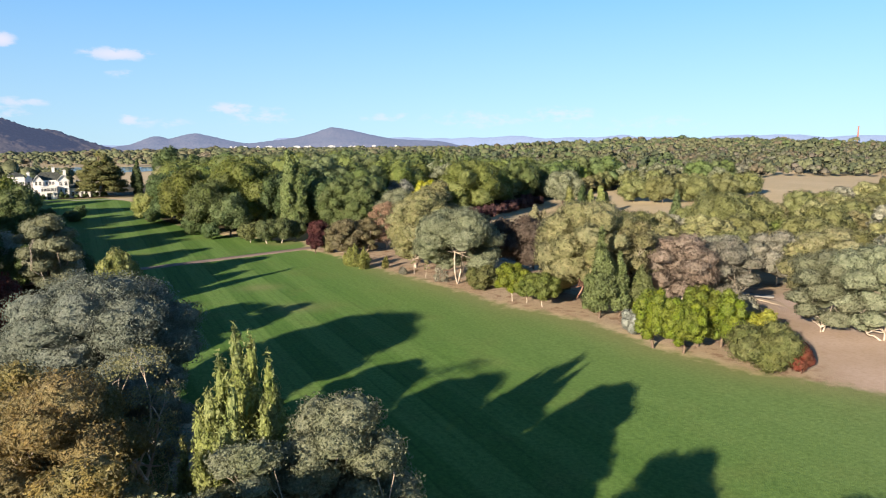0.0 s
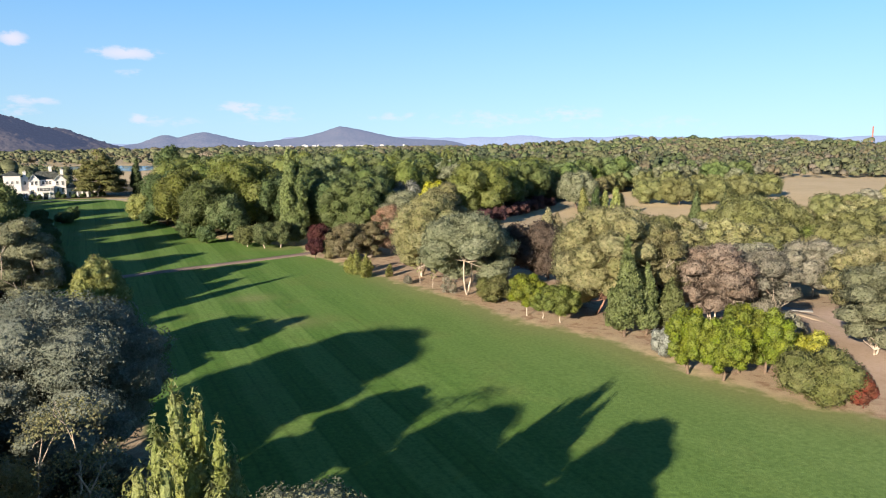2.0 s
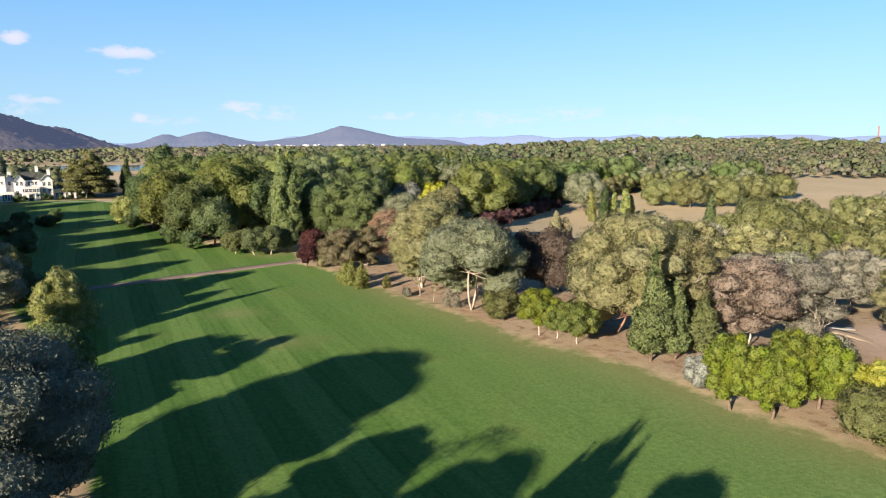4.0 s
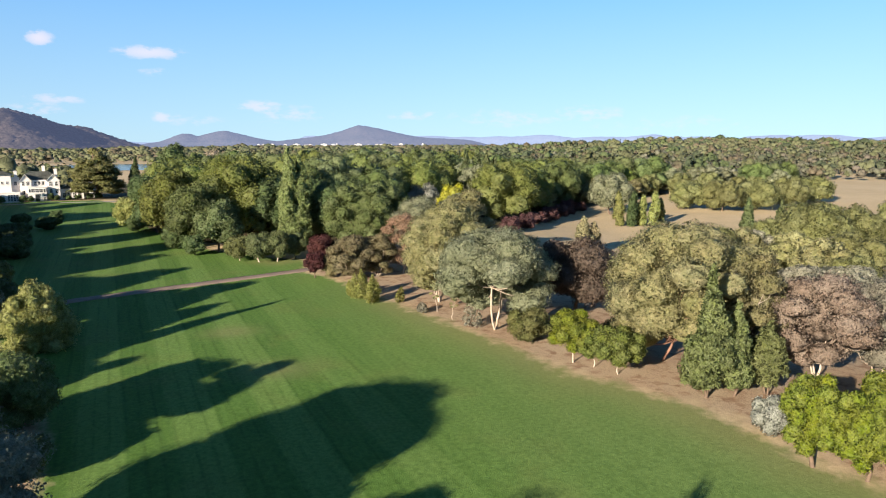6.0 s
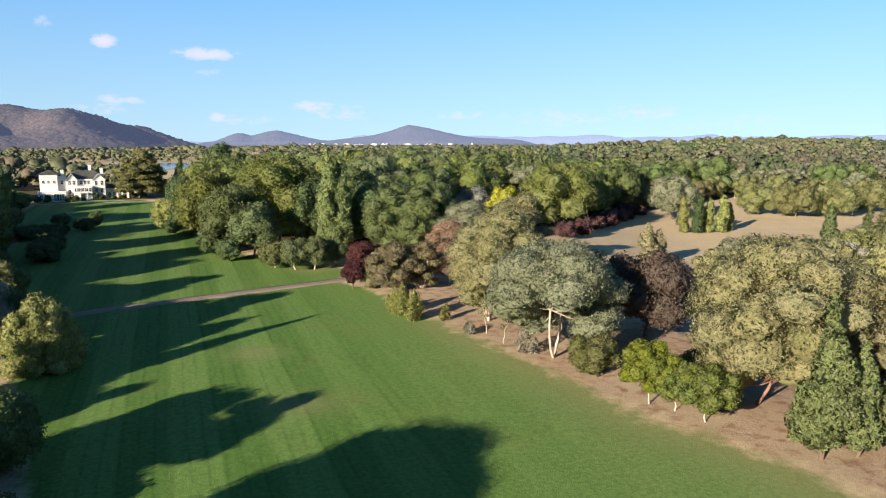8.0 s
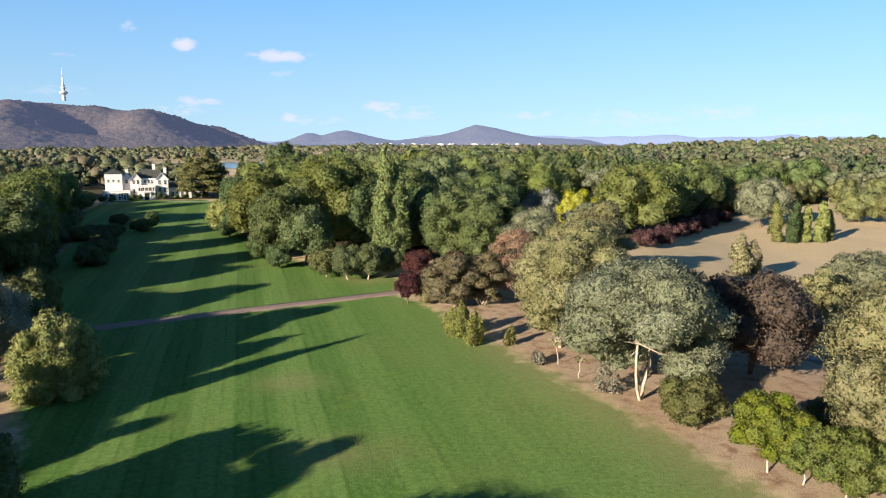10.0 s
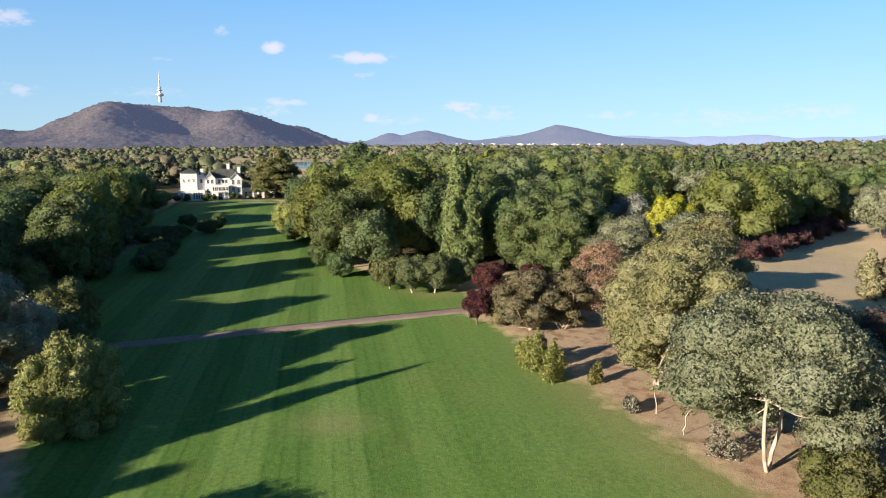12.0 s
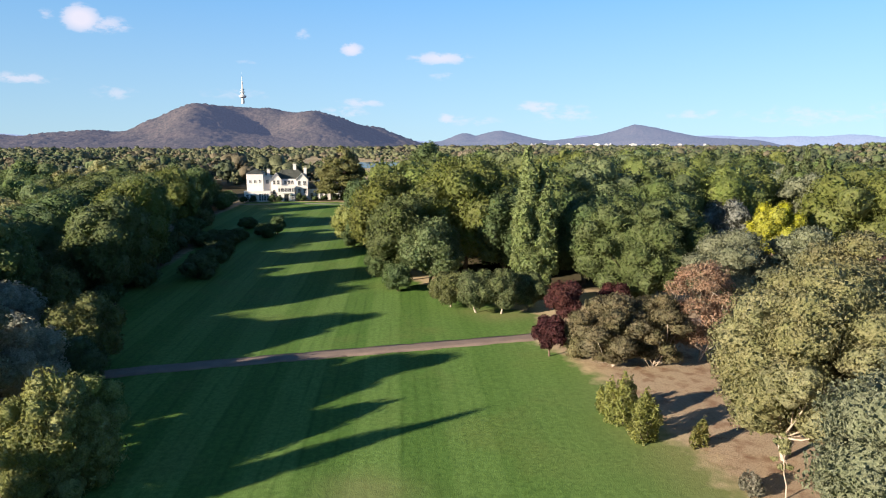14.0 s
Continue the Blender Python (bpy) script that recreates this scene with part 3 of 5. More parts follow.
def crown_mesh(name, lobes, material, rng, leaf=0.4, count=6000, sub=14, spread=0.4, droop=0.0, narrow=0.75, low=-0.5, dense=0.64, fill=0.86):
    """A crown of leaf masses on the boughs' ends: each mass is a close, tufted body of foliage, set all over with single sprays of leaves."""
    lobes = np.asarray(lobes, float)
    c, r = lobes[:, :3], lobes[:, 3:]
    mean = r.mean(1)
    share = np.maximum(1, (count * mean**2 / (mean**2).sum()).astype(int))
    verts, tris, around, base = [], [], [], 0
    sag = np.array((0, 0, -1.0))

    def buried(at, k, deep):
        """Whether places lie well inside another mass."""
        inside = np.zeros(len(at), bool)
        for o in np.flatnonzero((np.abs(c - c[k]) < r + r[k] * 1.2).all(1)):
            if o != k:
                d = (at - c[o]) / r[o]
                inside |= np.einsum("ij,ij->i", d, d) < deep * deep
        return inside

    for k in range(len(c)):
        tufts = unit(rng.normal(size=(2 * sub, 3)) + (0, 0, 0.15))
        reach = 1 - math.cos(min(1.2, 1.55 * (4 / len(tufts)) ** 0.5))
        lift = rng.uniform(0.6, 1.25, len(tufts))

        def relief(u):
            dots = u @ tufts.T
            best = dots.argmax(1)
            rise = np.clip(1 - (1 - dots.max(1)) / reach, 0, 1) ** 0.75 * lift[best]
            tilt = unit(u + 0.85 * (u - tufts[best]) / reach**0.5 * 0.7)
            return 0.76 + 0.26 * rise, tilt

        if dense:
            bv, bf = BALLS[3 if leaf < 0.34 else 2]
            rho, tilt = relief(bv)
            rho = rho * (1 + 0.045 * rng.normal(size=len(bv)))
            at = c[k] + bv * r[k] * rho[:, None] * fill
            gone = buried(at, k, 0.72)
            keep = bf[~gone[bf].all(1)]
            used, keep = np.unique(keep, return_inverse=True)
            verts.append(at[used])
            tris.append(keep.reshape(-1, 3) + base)
            around.append(unit(tilt + 0.34 * rng.normal(size=bv.shape))[used])
            base += len(used)
        n = share[k]
        u = unit(rng.normal(size=(3 * n, 3)))
        u = u[u[:, 2] > low]
        rho, tilt = relief(u)
        depth = rng.uniform(fill + 0.02, 1.13, len(u)) if dense else rng.uniform(0.55, 1.1, len(u))
        p = c[k] + u * r[k] * (rho * depth)[:, None]
        ok = np.flatnonzero(~buried(p, k, 0.74))[:n]
        u, tilt, p = u[ok], tilt[ok], p[ok]
        n = len(u)
        nrm = unit(tilt + spread * rng.normal(size=(n, 3)))
        t = unit(np.cross(nrm, rng.normal(size=(n, 3))))
        t = unit(t * (1 - abs(droop)) + sag * droop + 1e-4)
        b = unit(np.cross(nrm, t))
        long = leaf * rng.uniform(0.6, 1.35, (n, 1))
        wide = long * narrow
        soft = unit(tilt + 0.6 * rng.normal(size=(n, 3)) + (0, 0, 0.1))
        b = np.where((np.cross(b, t) * soft).sum(1, keepdims=True) < 0, -b, b)
        verts.append(np.stack([p - t * long / 2 - b * wide / 2, p - t * long / 2 + b * wide / 2, p + t * long / 2], 1).reshape(-1, 3))
        tris.append(np.arange(n * 3).reshape(-1, 3) + base)
        around.append(np.repeat(soft, 3, 0))
        base += n * 3
    return array_mesh(name, np.concatenate(verts), [], np.concatenate(tris), material, True, np.concatenate(around))


def tube(points, radii, sides=6):
    """A tapered limb along points."""
    p = np.asarray(points, float)
    rows = []
    for k in range(len(p)):
        d = unit(p[min(k + 1, len(p) - 1)] - p[max(k - 1, 0)])
        a = unit(np.cross(d, (0.31, 0.95, 0.05)))
        b = np.cross(d, a)
        w = np.arange(sides) * 2 * math.pi / sides
        rows.append(p[k] + radii[k] * (np.cos(w)[:, None] * a + np.sin(w)[:, None] * b))
    v = np.concatenate(rows)
    i = np.arange(len(v)).reshape(len(p), sides)
    j = np.roll(i, -1, 1)
    return v, np.stack([i[:-1], j[:-1], j[1:], i[1:]], -1).reshape(-1, 4)


def wood_mesh(name, limbs, material):
    verts, quads, base = [], [], 0
    for points, radii in limbs:
        v, q = tube(points, radii)
        verts.append(v)
        quads.append(q + base)
        base += len(v)
    return array_mesh(name, np.concatenate(verts), np.concatenate(quads), [], material, True)


def bough(a, b, r0, r1, rng, bend=0.12, steps=5):
    """A crooked limb from a to b."""
    a, b = np.asarray(a, float), np.asarray(b, float)
    u = np.linspace(0, 1, steps)[:, None]
    size = np.linalg.norm(b - a)
    way = a + (b - a) * u + np.sin(u * math.pi) * rng.normal(size=3) * size * bend
    way[1:-1] += rng.normal(size=(steps - 2, 3)) * size * 0.03
    return way, np.linspace(r0, r1, steps)


def plant(name, label, category, x, y, lobes, limbs, leaf_mat, bark_mat, rng, turn=0.0, group="", **crown):
    """A tree or shrub of a trunk with limbs and a crown."""
    ob = thing(name, label, category, x, y, None, turn, group)
    if limbs:
        part("trunk", wood_mesh("trunk", limbs, bark_mat), bark_mat, ob)
    part("crown", crown_mesh("crown", lobes, leaf_mat, rng, **crown), leaf_mat, ob)
    return ob


def gum(x, y, h, r, leaf_mat=None, seed=1, label="", bare=0.32, lobes=11, count=9000, leaf=0.36, lean=(0, 0), stems=1, flat=0.72, name="gum_tree", bark=None, group="gum trees beside the lawn", turn=0.0, open_=0.0, gap=None):
    """A eucalypt: pale forking trunk and separate leaf masses at the boughs' ends; gap names the side, in degrees, on which low masses are missing and the limbs show."""
    rng = np.random.default_rng(seed)
    leaf_mat = leaf_mat or GUM_LEAF
    hb = h * bare
    out, limbs = [], []
    mid = np.array((lean[0] * 0.5, lean[1] * 0.5, hb if gap is None else 0.44 * h))
    tr = 0.0125 * h
    count, leaf = (int(count * 1.75), leaf * 0.7) if leaf < 0.5 else (int(count * 1.3), leaf)
    lobes = int(lobes * 1.4)
    forks = []
    for s in range(stems):
        a = rng.uniform(0, 6.28)
        foot = np.array((0.25 * math.cos(a), 0.25 * math.sin(a), 0)) * (stems > 1)
        top = mid + np.array((math.cos(a), math.sin(a), 0)) * r * 0.18 * (stems > 1) + rng.normal(size=3) * 0.15
        way, rad = bough(foot, top, tr, tr * 0.72, rng, 0.06)
        way = np.concatenate([[way[0] - (0, 0, 0.3)], way])
        limbs.append((way, np.r_[tr * 1.5, rad]))
        forks.append(top)
    for k in range(lobes):
        g = (k + 0.5) / lobes
        a = k * 2.39996 + rng.normal() * 0.25
        up = 1 - 1.95 * g if k else 1.0
        side = max(0.06, 1 - abs(up) ** 2.4) ** 0.5
        rr = r * rng.uniform(0.25, 0.38) * (1.12 if k < 3 else 1)
        low = 0.6 * hb
        cz = low + (h - low) * (0.5 + 0.5 * up) - rr * 0.62 * up
        cz = max(cz, low + rr * 0.4)
        d = (r - rr) * side * rng.uniform(0.8, 1.05)
        if gap is not None and cz < 0.6 * h and math.cos(a - radians(gap)) > 0.42 and d > 0.3 * r:
            continue
        if gap is not None and cz < 0.42 * h and d < 0.3 * r:
            continue
        cen = np.array((math.cos(a) * d + lean[0] * cz / h, math.sin(a) * d + lean[1] * cz / h, cz))
        out.append((*cen, rr * rng.uniform(0.95, 1.2), rr * rng.uniform(0.95, 1.2), rr * flat * rng.uniform(0.85, 1.15)))
        f = forks[k % stems]
        limbs.append(bough(f, cen - (0, 0, rr * 0.2), tr * 0.48, tr * 0.16, rng, 0.14, 6))
        for _ in range(2 if leaf < 0.5 else 0):
            q = cen + unit(rng.normal(size=3)) * rr * 0.75
            limbs.append(bough(limbs[-1][0][-2] if _ == 0 else cen - (0, 0, rr * 0.3), q, tr * 0.2, tr * 0.06, rng, 0.1, 3))
    if not open_ and gap is None:
        cz = hb + (h - hb) * 0.5
        out.append((lean[0] * 0.5, lean[1] * 0.5, cz, r * 0.42, r * 0.42, (h - hb) * 0.33))
    return plant(name, label, "tree", x, y, out, limbs, leaf_mat, bark or GUM_BARK, rng, turn, group, leaf=leaf, count=count, sub=22 if leaf < 0.4 else 11, dense=0.0 if open_ else 0.62, spread=0.55, droop=0.2, narrow=0.7)


def broadleaf(x, y, h, r, leaf_mat=None, seed=1, label="", bare=0.12, lobes=12, count=7000, leaf=0.42, name="broadleaf_tree", group="", wide=0.46, turn=0.0, category="tree", bark=None, sub=0, body=0.66):
    """A dense round-headed tree; with bare near 0 a shrub that reaches the ground."""
    rng = np.random.default_rng(seed)
    leaf_mat = leaf_mat or OAK_LEAF
    hb = h * bare
    half, out, limbs = (h - hb) / 2, [], []
    mid = np.array((0, 0, hb + half))
    tr = (0.018 * h + 0.02) * (0.55 if name == "young_tree" else 1.0)
    count, leaf = (int(count * 1.8), leaf * 0.74) if leaf < 0.45 else (int(count * 1.3), leaf)
    way, rad = bough((0, 0, -0.2), mid, tr * 1.3, tr * 0.5, rng, 0.03)
    limbs.append((way, rad))
    for k in range(lobes):
        up = 1 - 1.9 * (k + 0.5) / lobes
        a = k * 2.39996 + rng.normal() * 0.3
        side = max(0.1, 1 - abs(up) ** 2.6) ** 0.5
        rr = rng.uniform(0.8, 1.2) * wide
        cen = mid + np.array((math.cos(a) * side * r * (1 - rr * 0.8), math.sin(a) * side * r * (1 - rr * 0.8), up * half * (1 - rr * 0.85)))
        out.append((*cen, rr * r, rr * r, rr * (0.5 * r + 0.5 * half)))
        if k % 2 == 0:
            limbs.append(bough((0, 0, hb + 0.3 * half), cen, tr * 0.45, tr * 0.12, rng, 0.08, 4))
    out.append((*mid, r * body, r * body, half * (body + 0.06)))
    return plant(name, label, category, x, y, out, limbs, leaf_mat, bark or BARK, rng, turn, group, leaf=leaf, count=count, sub=sub or (22 if leaf < 0.4 else 12), low=-0.8, spread=0.5)


def column(x, y, h, r, leaf_mat=None, seed=1, label="", bare=0.05, count=5000, leaf=0.35, name="poplar_tree", group="", peaks=1, taper=0.75, turn=0.0, droop=-0.3, bark=None, core=0.28, point=2.2):
    """A slim upright tree: leaf masses stacked along one or more steep stems."""
    rng = np.random.default_rng(seed)
    out, limbs = [], []
    for s in range(peaks):
        a, f = s * 2.39996 + seed, (0.0 if peaks == 1 else 0.72 * (s / peaks) ** 0.5)
        sx, sy = math.cos(a) * r * f, math.sin(a) * r * f
        sh = h * (1.0 if s == 0 else rng.uniform(0.84, 1.0) * (1 - 0.2 * s / peaks))
        sr = r * (1.0 if peaks == 1 else 0.6)
        limbs.append(bough((sx * 0.3, sy * 0.3, -0.2), (sx, sy, sh * 0.72), (0.016 * h + 0.03) / (1 + 0.3 * (peaks - 1)), 0.03, rng, 0.02))
        levels = max(5, int(sh / (sr * 0.95)))
        for k in range(levels):
            u = (k + 0.5) / levels
            w = sr * (1 - u**point) ** taper * (0.6 + 0.4 * min(1, u * 5)) + 0.05 * sr
            z = sh * (bare + (1 - bare) * u)
            for side in range(2 if w > 0.5 * sr else 1):
                ang = rng.uniform(0, 6.28)
                out.append((sx + math.cos(ang) * w * 0.3, sy + math.sin(ang) * w * 0.3, z, w * 0.75, w * 0.75, sh * (1 - bare) / levels * 1.05))
    return plant(name, label, "tree", x, y, out, limbs, leaf_mat or POPLAR_LEAF, bark or BARK, rng, turn, group, leaf=leaf * 1.6, count=int(count * 1.3), sub=11, dense=0.6 if core > 0.1 else 0.0, spread=0.6, droop=droop, narrow=0.4, fill=0.74)


def shrub(x, y, h, r, leaf_mat=None, seed=1, label="", count=2200, leaf=0.3, name="shrub", group="", lobes=8, turn=0.0):
    return broadleaf(x, y, h, r, leaf_mat or SHRUB_LEAF, seed, label, 0.0, lobes, count, leaf, name, group, 0.5, turn, "shrub", None, 18)

# ---- the row of trees along the lawn ----
gum(16.9, 74.4, 14.4, 9.2, GUM_LEAF, 11, "spreading grey-green gum tree with a forked white trunk", bare=0.2, lobes=21, count=20000, stems=2, flat=0.8, gap=258)
gum(21.6, 78.6, 12.6, 5.2, GUM_LEAF, 12, "grey-green gum tree with a slim pale trunk", bare=0.2, lobes=9, count=7000)
broadleaf(31.2, 83.0, 12.0, 6.4, DUSK_LEAF, 13, "dark brownish dense tree in the shade of the gums", 0.1, 12, 6500, 0.42)
broadleaf(35.5, 86.5, 9.5, 4.8, GUM_MAUVE, 14, "brownish bushy tree beside the dark one", 0.1, 10, 5000, 0.38)
shrub(20.6, 69.4, 4.1, 3.3, SHRUB_LEAF, 15, "dull green round shrub under the white-trunked gum", 3600, 0.28)
for k, (px, py, ph, pr) in enumerate(((24.0, 59.3, 6.8, 3.3), (26.0, 57.4, 5.3, 2.3), (28.1, 54.6, 5.8, 3.0))):
    broadleaf(px, py, ph, pr, ELM_LEAF if k else LIME_LEAF, 20 + k, "young bright green street tree with a thin pale trunk", 0.2, 22, 6000, 0.26, "young_tree", "young green trees along the lawn", 0.28, bark=GUM_BARK, body=0.8)
gum(35.5, 59.2, 17.2, 9.6, GUM_OLIVE, 31, "large olive gum tree with a thick red-brown trunk", bare=0.16, lobes=20, count=19000, stems=1, lean=(2.5, -0.5), flat=0.8, bark=RED_BARK)
gum(44.5, 54.5, 14.4, 5.2, GUM_OLIVE, 32, "olive gum tree behind the casuarinas", bare=0.2, lobes=10, count=8000)
shrub(33.5, 66.5, 3.0, 3.6, DARK_LEAF, 33, "dark low shrub under the large gum", 2600, 0.28)
shrub(31.5, 62.5, 2.4, 2.2, GUM_MAUVE, 34, "rusty low shrub beside the young trees", 1600, 0.25)
column(35.2, 47.0, 13.4, 3.3, CASUARINA_LEAF, 41, "tall drooping casuarina with dull green needles", 0.1, 8500, 0.34, "casuarina_tree", "casuarinas beside the lawn", 1, 1.05, 0.0, 0.3, point=1.4)
column(38.6, 47.4, 9.9, 2.4, CASUARINA_LEAF, 42, "slim drooping casuarina with dull green needles", 0.14, 4600, 0.3, "casuarina_tree", "casuarinas beside the lawn", 1, 1.05, 0.0, 0.3, point=1.4)
column(42.4, 47.2, 7.8, 3.2, CASUARINA_LEAF, 43, "short broad casuarina with dull green needles", 0.16, 4600, 0.3, "casuarina_tree", "casuarinas beside the lawn", 2, 0.8, 0.0, 0.3)
shrub(36.6, 37.5, 4.0, 1.7, SILVER_LEAF, 44, "small silver-grey shrub at the lawn's edge", 1800, 0.26)
for k, (px, py, ph, pr) in enumerate(((36.9, 31.0, 8.4, 2.9), (39.9, 28.3, 7.7, 3.0), (43.2, 30.6, 8.8, 3.0), (46.5, 30.3, 8.2, 3.2))):
    broadleaf(px, py, ph, pr, LIME_LEAF, 50 + k, "small round tree with bright yellow-green leaves", 0.10, 26, 8000, 0.27, "lime_green_tree", "yellow-green trees at the lawn's edge", 0.28, body=0.8)
shrub(52.3, 30.2, 5.2, 2.7, YELLOW_LEAF, 55, "golden yellow shrub beside the green trees", 2400, 0.27)
shrub(47.1, 21.6, 5.6, 4.6, SHRUB_LEAF, 56, "large round brown-green shrub on the lawn's edge", 5200, 0.28)
shrub(50.4, 20.0, 3.6, 2.1, RED_LEAF, 57, "low shrub with rusty red leaves", 1900, 0.25)
gum(51.2, 51.5, 12.8, 6.6, GUM_MAUVE, 61, "sparse mauve-brown gum tree with pale stems", bare=0.22, lobes=13, count=10000, stems=3)
gum(60.5, 54.0, 12.0, 6.2, GUM_GREY, 62, "sparse grey gum tree with pale stems", bare=0.16, lobes=12, count=9000, stems=2)
gum(65.9, 35.8, 12.4, 6.4, GUM_LEAF, 63, "grey-green gum tree with a pale forked trunk on bare soil", bare=0.08, lobes=12, count=9500, stems=2)
gum(71.5, 30.5, 13.6, 7.0, GUM_LEAF, 64, "leaning grey-green gum tree with a white trunk", bare=0.08, lobes=11, count=9000, stems=2, lean=(-2.0, 1.0))
gum(79.0, 27.0, 15.0, 7.2, GUM_OLIVE, 65, "olive gum tree on bare soil", bare=0.2, lobes=12, count=8000)
gum(72.5, 44.0, 15.0, 7.5, GUM_OLIVE, 66, "tall olive gum tree behind the sandy track", bare=0.2, lobes=13, count=9000)
gum(84.0, 74.0, 11.0, 7.6, GUM_GREY, 67, "pale grey gum tree with drooping leaves", bare=0.2, lobes=12, count=7000, leaf=0.42)
gum(73.0, 76.0, 10.5, 6.5, GUM_GREY, 68, "pale grey gum tree behind the track", bare=0.2, lobes=11, count=6500, leaf=0.42)
shrub(57.0, 43.0, 4.0, 3.2, GUM_GREY, 69, "grey bushy shrub under the gums", 2400, 0.3)
shrub(78.0, 18.0, 3.0, 3.5, SHRUB_LEAF, 70, "low green shrub on bare soil", 2000, 0.3)

gum(10.6, 91.5, 16.0, 7.6, GUM_OLIVE, 71, "tall olive gum tree with a flared pale trunk", lean=(1.5, 0.0), bare=0.12, lobes=20, count=17000, stems=3, flat=0.8)
gum(16.0, 99.0, 18.2, 5.8, GUM_OLIVE, 72, "tall olive gum tree behind another", bare=0.25, lobes=11, count=8500)
gum(9.5, 124.0, 14.5, 6.2, GUM_LEAF, 73, "grey-green gum tree behind the shrubs", bare=0.2, lobes=11, count=8000)
gum(5.2, 115.5, 11.6, 5.2, PEACH_LEAF, 74, "half-dead tree with peach-brown withered leaves", bare=0.12, lobes=13, count=9000, stems=2, open_=0.4)
gum(18.0, 127.0, 14.5, 5.5, GUM_LEAF, 75, "grey-green gum tree in the row", bare=0.2, lobes=10, count=6500, leaf=0.42)
gum(-4.6, 111.0, 8.2, 5.0, BUSH_BROWN, 76, "bushy brown-green tree with low pale stems", bare=0.03, lobes=12, count=6500, stems=3)
gum(0.4, 112.5, 8.4, 4.4, BUSH_BROWN, 77, "bushy brown-green tree with low pale stems", bare=0.03, lobes=10, count=5000, stems=2)
shrub(-8.3, 112.8, 4.6, 2.4, GUM_OLIVE, 78, "olive bush at the lawn's edge", 2200, 0.28)
for k, (px, py, ph, pr) in enumerate(((-11.8, 112.4, 5.2, 2.1), (-11.6, 126.5, 6.2, 2.8), (-5.0, 134.0, 4.6, 2.6))):
    broadleaf(px, py, ph, pr, PLUM_LEAF, 80 + k, "small purple-leaved plum tree", 0.16, 8, 3200, 0.3, "plum_tree", "purple plum trees")
for k, (px, py, ph, pr) in enumerate(((-2.7, 95.2, 4.8, 1.7), (-0.7, 92.2, 4.5, 1.8), (-4.2, 97.0, 3.0, 1.1))):
    column(px, py, ph, pr, SPRAY_LEAF, 84 + k, "small upright yellow-green bush on the lawn", 0.02, 2600, 0.24, "upright_bush", "small bushes on the lawn", 4, 0.7, core=0.05)
for k, (px, py, ph, pr) in enumerate(((4.0, 92.0, 2.6, 1.0), (7.2, 85.0, 1.6, 1.2), (13.6, 76.2, 4.0, 1.5))):
    column(px, py, ph, pr, SPRAY_LEAF if k == 0 else GUM_GREY, 87 + k, "thin young shrub on bare soil", 0.02, 700, 0.22, "shrub", "", 3, 0.7, core=0.05)

gum(9.4, 84.6, 5.0, 0.9, GUM_OLIVE, 90, "thin leaning sapling with a pale bare trunk", bare=0.6, lobes=5, count=400, leaf=0.3, lean=(-0.6, 0.2), name="sapling")
gum(11.3, 80.0, 4.2, 0.8, GUM_OLIVE, 97, "thin sapling with a pale bare trunk", bare=0.6, lobes=5, count=350, leaf=0.3, lean=(0.3, 0.1), name="sapling")

# four pale little trees in a bed on the lawn
for k, (px, py, ph, pr) in enumerate(((-29.6, 131.8, 5.4, 2.9), (-25.0, 129.6, 6.4, 3.1), (-21.3, 130.0, 6.6, 3.1), (-17.8, 133.0, 5.8, 2.5))):
    broadleaf(px, py, ph, pr * 1.1, CASUARINA_LEAF if k == 0 else POPLAR_LEAF, 91 + k, "small spreading tree with several stems", 0.12, 11, 4200, 0.36, "small_tree", "little trees in a bed on the lawn", bark=GUM_BARK)

# ---- the wood beyond the drive ----
broadleaf(-11.0, 153.0, 16.5, 7.0, DARK_LEAF, 410, "dark green tree behind the poplars", 0.05, 14, 5000, 0.5)
broadleaf(-25.5, 154.0, 17.5, 6.0, DARK_LEAF, 411, "dark green tree behind the poplars", 0.05, 14, 5000, 0.5)
column(-19.8, 143.5, 23.0, 2.7, TALL_POPLAR, 101, "tall slim green poplar beside the wood", 0.05, 7000, 0.42, "poplar_tree", "tall poplars", 1, 0.55)
column(-17.3, 144.8, 21.5, 2.4, TALL_POPLAR, 102, "tall slim green poplar beside the wood", 0.05, 6500, 0.42, "poplar_tree", "tall poplars", 1, 0.55)
broadleaf(-1.5, 143.5, 16.2, 10.6, OAK_LEAF, 103, "broad domed oak with dense dark green leaves", 0.04, 46, 15000, 0.42, "oak_tree", wide=0.2, body=0.86)
broadleaf(-34.0, 158.0, 21.5, 11.0, ELM_LEAF, 104, "large spreading elm with fresh green leaves", 0.08, 20, 13000, 0.55, "elm_tree", "elms beside the fairway", 0.36)
broadleaf(-43.0, 146.5, 16.0, 6.5, OAK_LEAF, 105, "round green tree at the lawn's edge", 0.08, 12, 7000, 0.5)
broadleaf(-36.5, 143.0, 12.5, 5.6, POPLAR_LEAF, 106, "grey-green tree at the lawn's edge", 0.1, 12, 6000, 0.46)
broadleaf(-52.0, 164.0, 18.5, 8.0, ELM_LEAF, 107, "tall elm beside the fairway", 0.06, 15, 9000, 0.55, "elm_tree", "elms beside the fairway", 0.4)
broadleaf(-60.0, 176.0, 17.0, 7.2, DARK_LEAF, 108, "dark dense tree beside the fairway", 0.04, 13, 7000, 0.55)
shrub(-47.5, 149.5, 6.0, 3.6, DARK_LEAF, 109, "dark green bush at the foot of the trees", 2400, 0.36)
